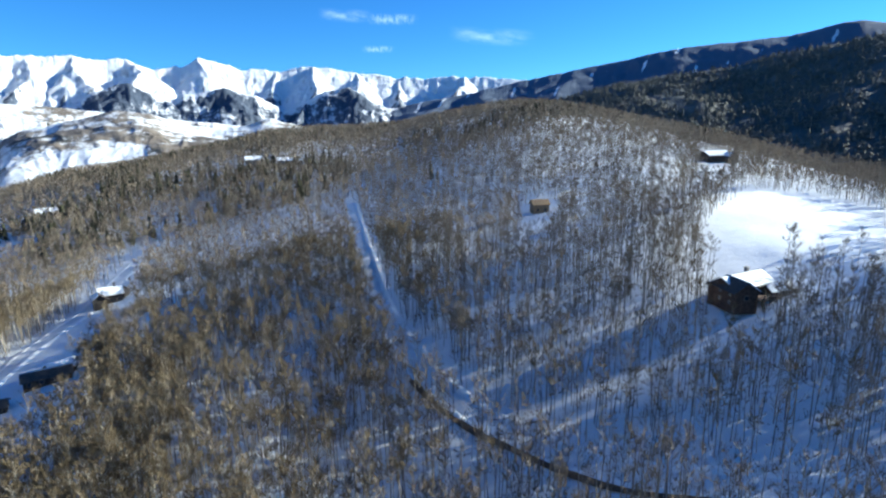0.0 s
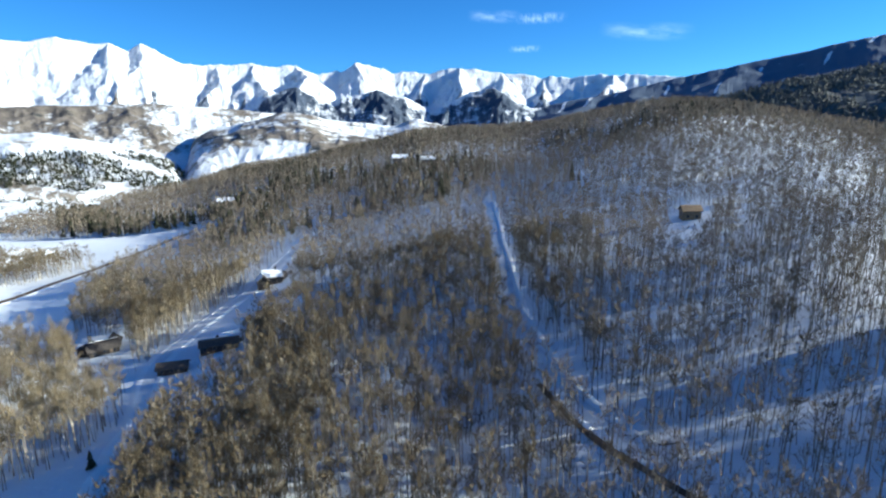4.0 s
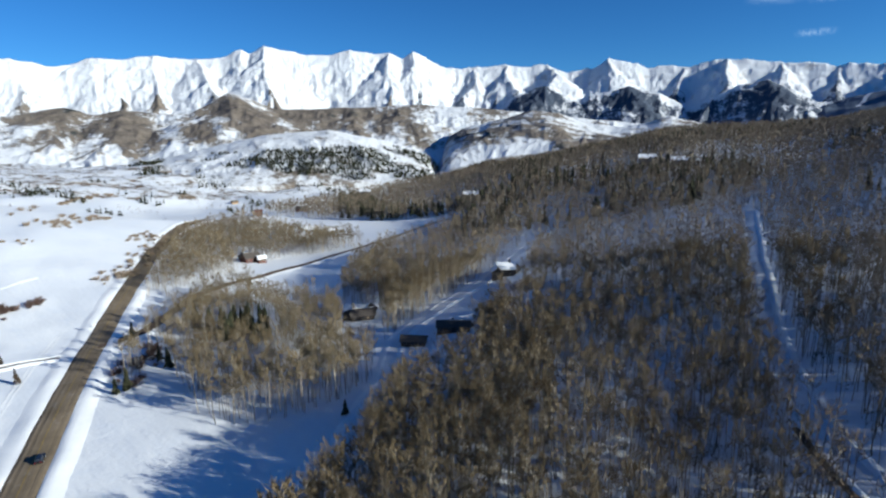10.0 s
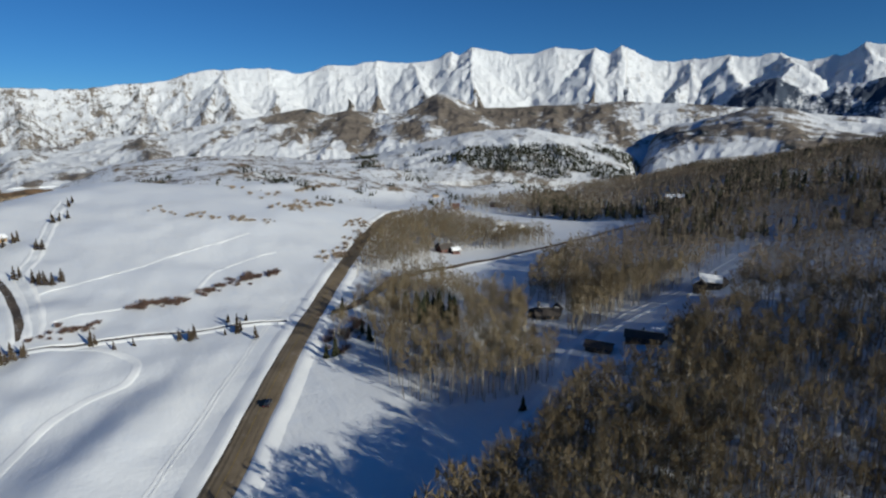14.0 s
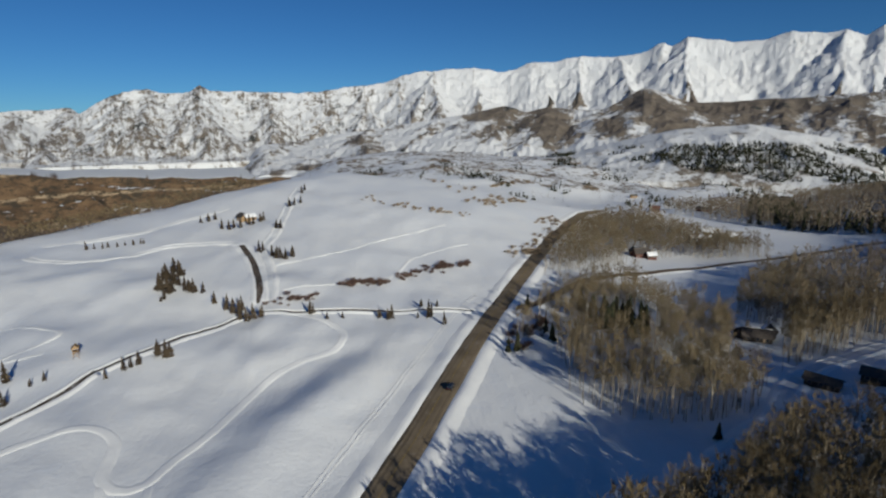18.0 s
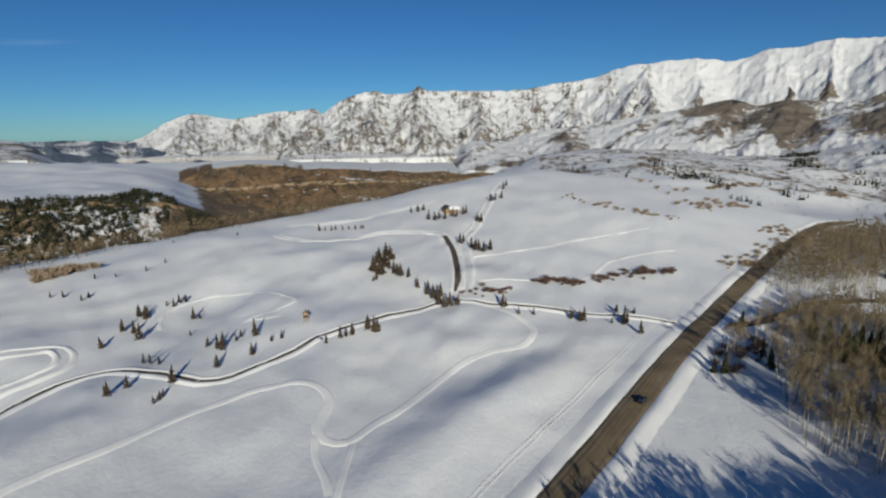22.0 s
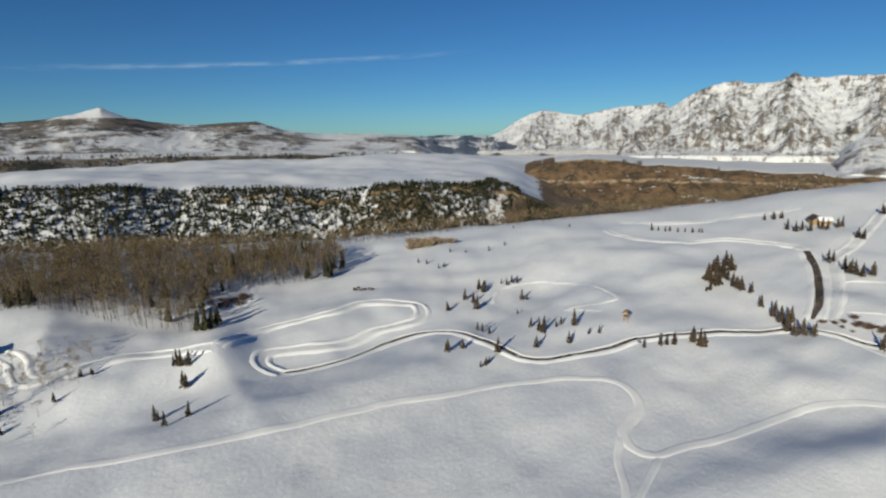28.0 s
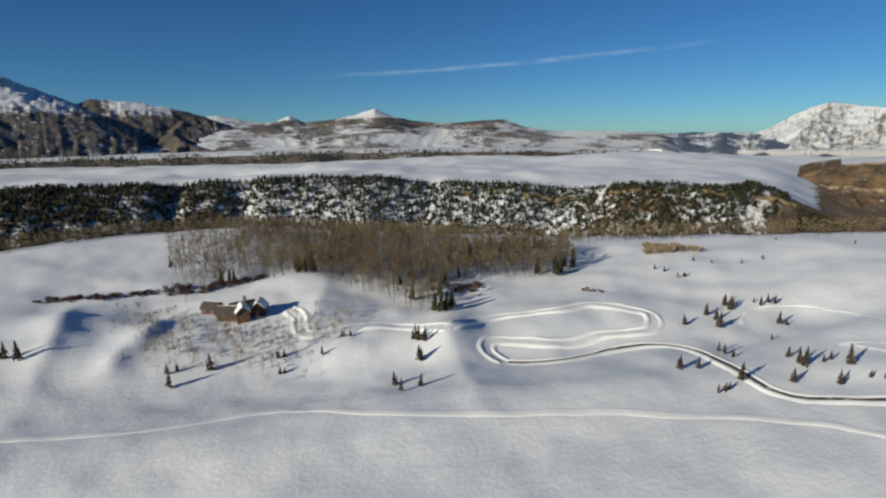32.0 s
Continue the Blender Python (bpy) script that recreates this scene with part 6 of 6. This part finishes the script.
lo = [cabin.verts.new(p) for p in ((-2.1, -0.82, 1.0), (0.95, -0.82, 1.0), (0.95, 0.82, 1.0), (-2.1, 0.82, 1.0))]
hi = [cabin.verts.new(p) for p in ((-1.8, -0.66, 1.62), (0.2, -0.66, 1.62), (0.2, 0.66, 1.62), (-1.8, 0.66, 1.62))]
for i in range(4):
    cabin.faces.new((lo[i], lo[(i + 1) % 4], hi[(i + 1) % 4], hi[i]))
cabin.faces.new(hi)
cabin.faces.new(lo[::-1])
part("cabin_glass", cabin, PANE, car, "dark car windows")
part("roof", box(-0.8, 0, 1.65, 2.0, 1.34, 0.07, 0.02), PAINT, car)
for wx in (-1.4, 1.4):
    for wy in (-0.82, 0.82):
        w = part("wheel", wheel_mesh(0.34, 0.22, wx, wy, 0.34), TYRE, car)
        part("rim", wheel_mesh(0.2, 0.24, wx, wy, 0.34), STEEL, w)
for wy in (-0.65, 0.65):
    part("headlight", box(2.3, wy, 0.75, 0.06, 0.36, 0.16), LAMPGLASS, car)
    part("tail_light", box(-2.3, wy, 0.8, 0.06, 0.3, 0.2), RED, car)
    part("door_mirror", box(0.7, wy * 1.5, 1.08, 0.12, 0.2, 0.14), PAINT, car)
spot = int(np.argmin(np.hypot(highway_line[:, 0] - CAR[0][0], highway_line[:, 1] - CAR[0][1])))
heading = highway_line[spot + 1] - highway_line[spot - 1]
side = across(highway_line)[spot]
cx, cy = highway_line[spot] - side * 1.8
car.matrix_world = pose(cx, cy, float(ground_z(cx, cy)) + 0.37, 0, 0, math.degrees(math.atan2(heading[1], heading[0])))
tagged(car, "dark passenger car driving on the gritty county road", "car")

# ---- fallen logs ----
for lx, ly in LOGS:
    v, f = tubes(np.array([[-3.0, 0, 0.25], [0.0, 0.15, 0.3]]), np.array([[0.0, 0.15, 0.3], [3.2, -0.1, 0.2]]), [0.26, 0.22], [0.22, 0.1], 7)
    log = mesh_object("fallen_log", v, f, [TRUNK])
    log.matrix_world = pose(lx, ly, float(ground_z(lx, ly)) + 0.05, 0, 0, 200)
    tagged(log, "dark fallen tree trunk lying in the snow", "log")

# ---- pale cliff band on the mesa wall ----
SANDSTONE = two_tone("pale_sandstone", (0.2, 0.14, 0.08), (0.36, 0.27, 0.16), 0.05, 0.9, 0.1, relief=0.5)
for start, end, drop, tall in ((122, 133, 20, 7), (134, 142, 19, 6), (143, 150, 22, 7), (152, 157, 20, 5)):
    b = np.arange(start, end, 0.08)
    edge_r = np.interp(b, FINE, RINGS[5][0], period=360) - drop * 2.2 + 10 * fbm(b * 1.3, b * 0, 3)
    cols = []
    for k, (back, up) in enumerate(((-3, -2), (0, 0), (0.8, 0.35), (0.6, 0.38), (1.5, 0.75), (1.3, 0.8), (2.4, 1.0), (7.0, 1.02))):
        rr = edge_r + back * 1.2 + 2.5 * fbm(b * 4 + k, b * 0 + k, 4)
        xx, yy = -np.sin(np.radians(b)) * rr, np.cos(np.radians(b)) * rr
        gap = np.clip(2.6 * (value_noise(b * 0.7, b * 0 + 4.5) - 0.2), 0.0, 1)
        cols.append(np.stack([xx, yy, ground_z(xx, yy) * 0 + ground_z(-np.sin(np.radians(b)) * edge_r, np.cos(np.radians(b)) * edge_r) + (tall * up * gap if up >= 0 else -6)], -1))
    cliff = mesh_object("cliff", np.stack(cols, 1).reshape(-1, 3), grid_faces(len(b), 8), [SANDSTONE], smooth=False)
    tagged(cliff, "pale sandstone cliff band on the mesa wall", "cliff", kind="structure")

# ---- thin clouds ----


def make_cloud(name, thick, scale):
    m = bpy.data.materials.new(name)
    m.use_nodes = True
    t = m.node_tree
    t.nodes.clear()
    out = t.nodes.new("ShaderNodeOutputMaterial")
    clear, white, blend = t.nodes.new("ShaderNodeBsdfTransparent"), t.nodes.new("ShaderNodeEmission"), t.nodes.new("ShaderNodeMixShader")
    # the cloud's sunlit white comes from emission, not from the sun lamp
    white.inputs["Color"].default_value = (0.72, 0.85, 1.0, 1)
    white.inputs["Strength"].default_value = 0.75
    coord = t.nodes.new("ShaderNodeTexCoord")
    sep = t.nodes.new("ShaderNodeSeparateXYZ")
    t.links.new(coord.outputs["UV"], sep.inputs[0])
    soft = maths(t, "MULTIPLY", step(t, sep.outputs[1], 0.0, 0.5), step(t, sep.outputs[1], 1.0, 0.5))
    soft = maths(t, "MULTIPLY", soft, maths(t, "MULTIPLY", step(t, sep.outputs[0], 0.0, 0.3), step(t, sep.outputs[0], 1.0, 0.6)))
    stretch = t.nodes.new("ShaderNodeMapping")
    stretch.inputs["Scale"].default_value = (scale, 1.1, 1.0)
    t.links.new(coord.outputs["UV"], stretch.inputs["Vector"])
    wisp = step(t, noise_node(t, 1.6, 6.0, 0.55, stretch.outputs[0]), 0.3, 0.75)
    t.links.new(maths(t, "MULTIPLY", maths(t, "MULTIPLY", soft, wisp), thick), blend.inputs[0])
    t.links.new(clear.outputs[0], blend.inputs[1])
    t.links.new(white.outputs[0], blend.inputs[2])
    t.links.new(blend.outputs[0], out.inputs[0])
    return m


def cloud(start, end, low, high, tilt, mat, label):
    """A thin sheet of ice cloud far behind the peaks, between two bearings."""
    b = np.linspace(start, end, 24)
    rows = []
    for q in (0.0, 1.0):
        e = low + (high - low) * q + tilt * (b - start) / (end - start)
        d = 4900.0
        rows.append(np.stack([-np.sin(np.radians(b)) * d * np.cos(np.radians(e)), np.cos(np.radians(b)) * d * np.cos(np.radians(e)), EYE + d * np.sin(np.radians(e))], -1))
    ob = mesh_object("cloud", np.concatenate(rows), grid_faces(2, 24), [mat])
    uv = ob.data.uv_layers.new(name="UVMap")
    idx = np.empty(len(ob.data.loops), np.int32)
    ob.data.loops.foreach_get("vertex_index", idx)
    uv.data.foreach_set("uv", np.stack([(idx % 24) / 23.0, (idx // 24).astype(float)], -1).ravel())
    tagged(ob, label, "cloud", kind="structure")


WISP = make_cloud("thin_ice_cloud", 0.26, 1.6)
TRAILCLOUD = make_cloud("contrail_ice", 0.3, 9.0)
cloud(-0.5, -9.5, 8.0, 9.9, -0.7, WISP, "thin white wisp of cloud over the peaks")
cloud(12.0, 6.5, 10.0, 11.4, -0.2, WISP, "small faint wisp of cloud")
cloud(7.5, 2.0, 9.7, 10.9, 0.0, TRAILCLOUD, "faint wisp of cloud")
cloud(8.0, 4.5, 7.2, 8.0, 0.0, TRAILCLOUD, "tiny faint cloud over the range")
cloud(174.0, 128.0, 5.0, 5.7, 2.4, TRAILCLOUD, "faint long contrail in the clear sky")
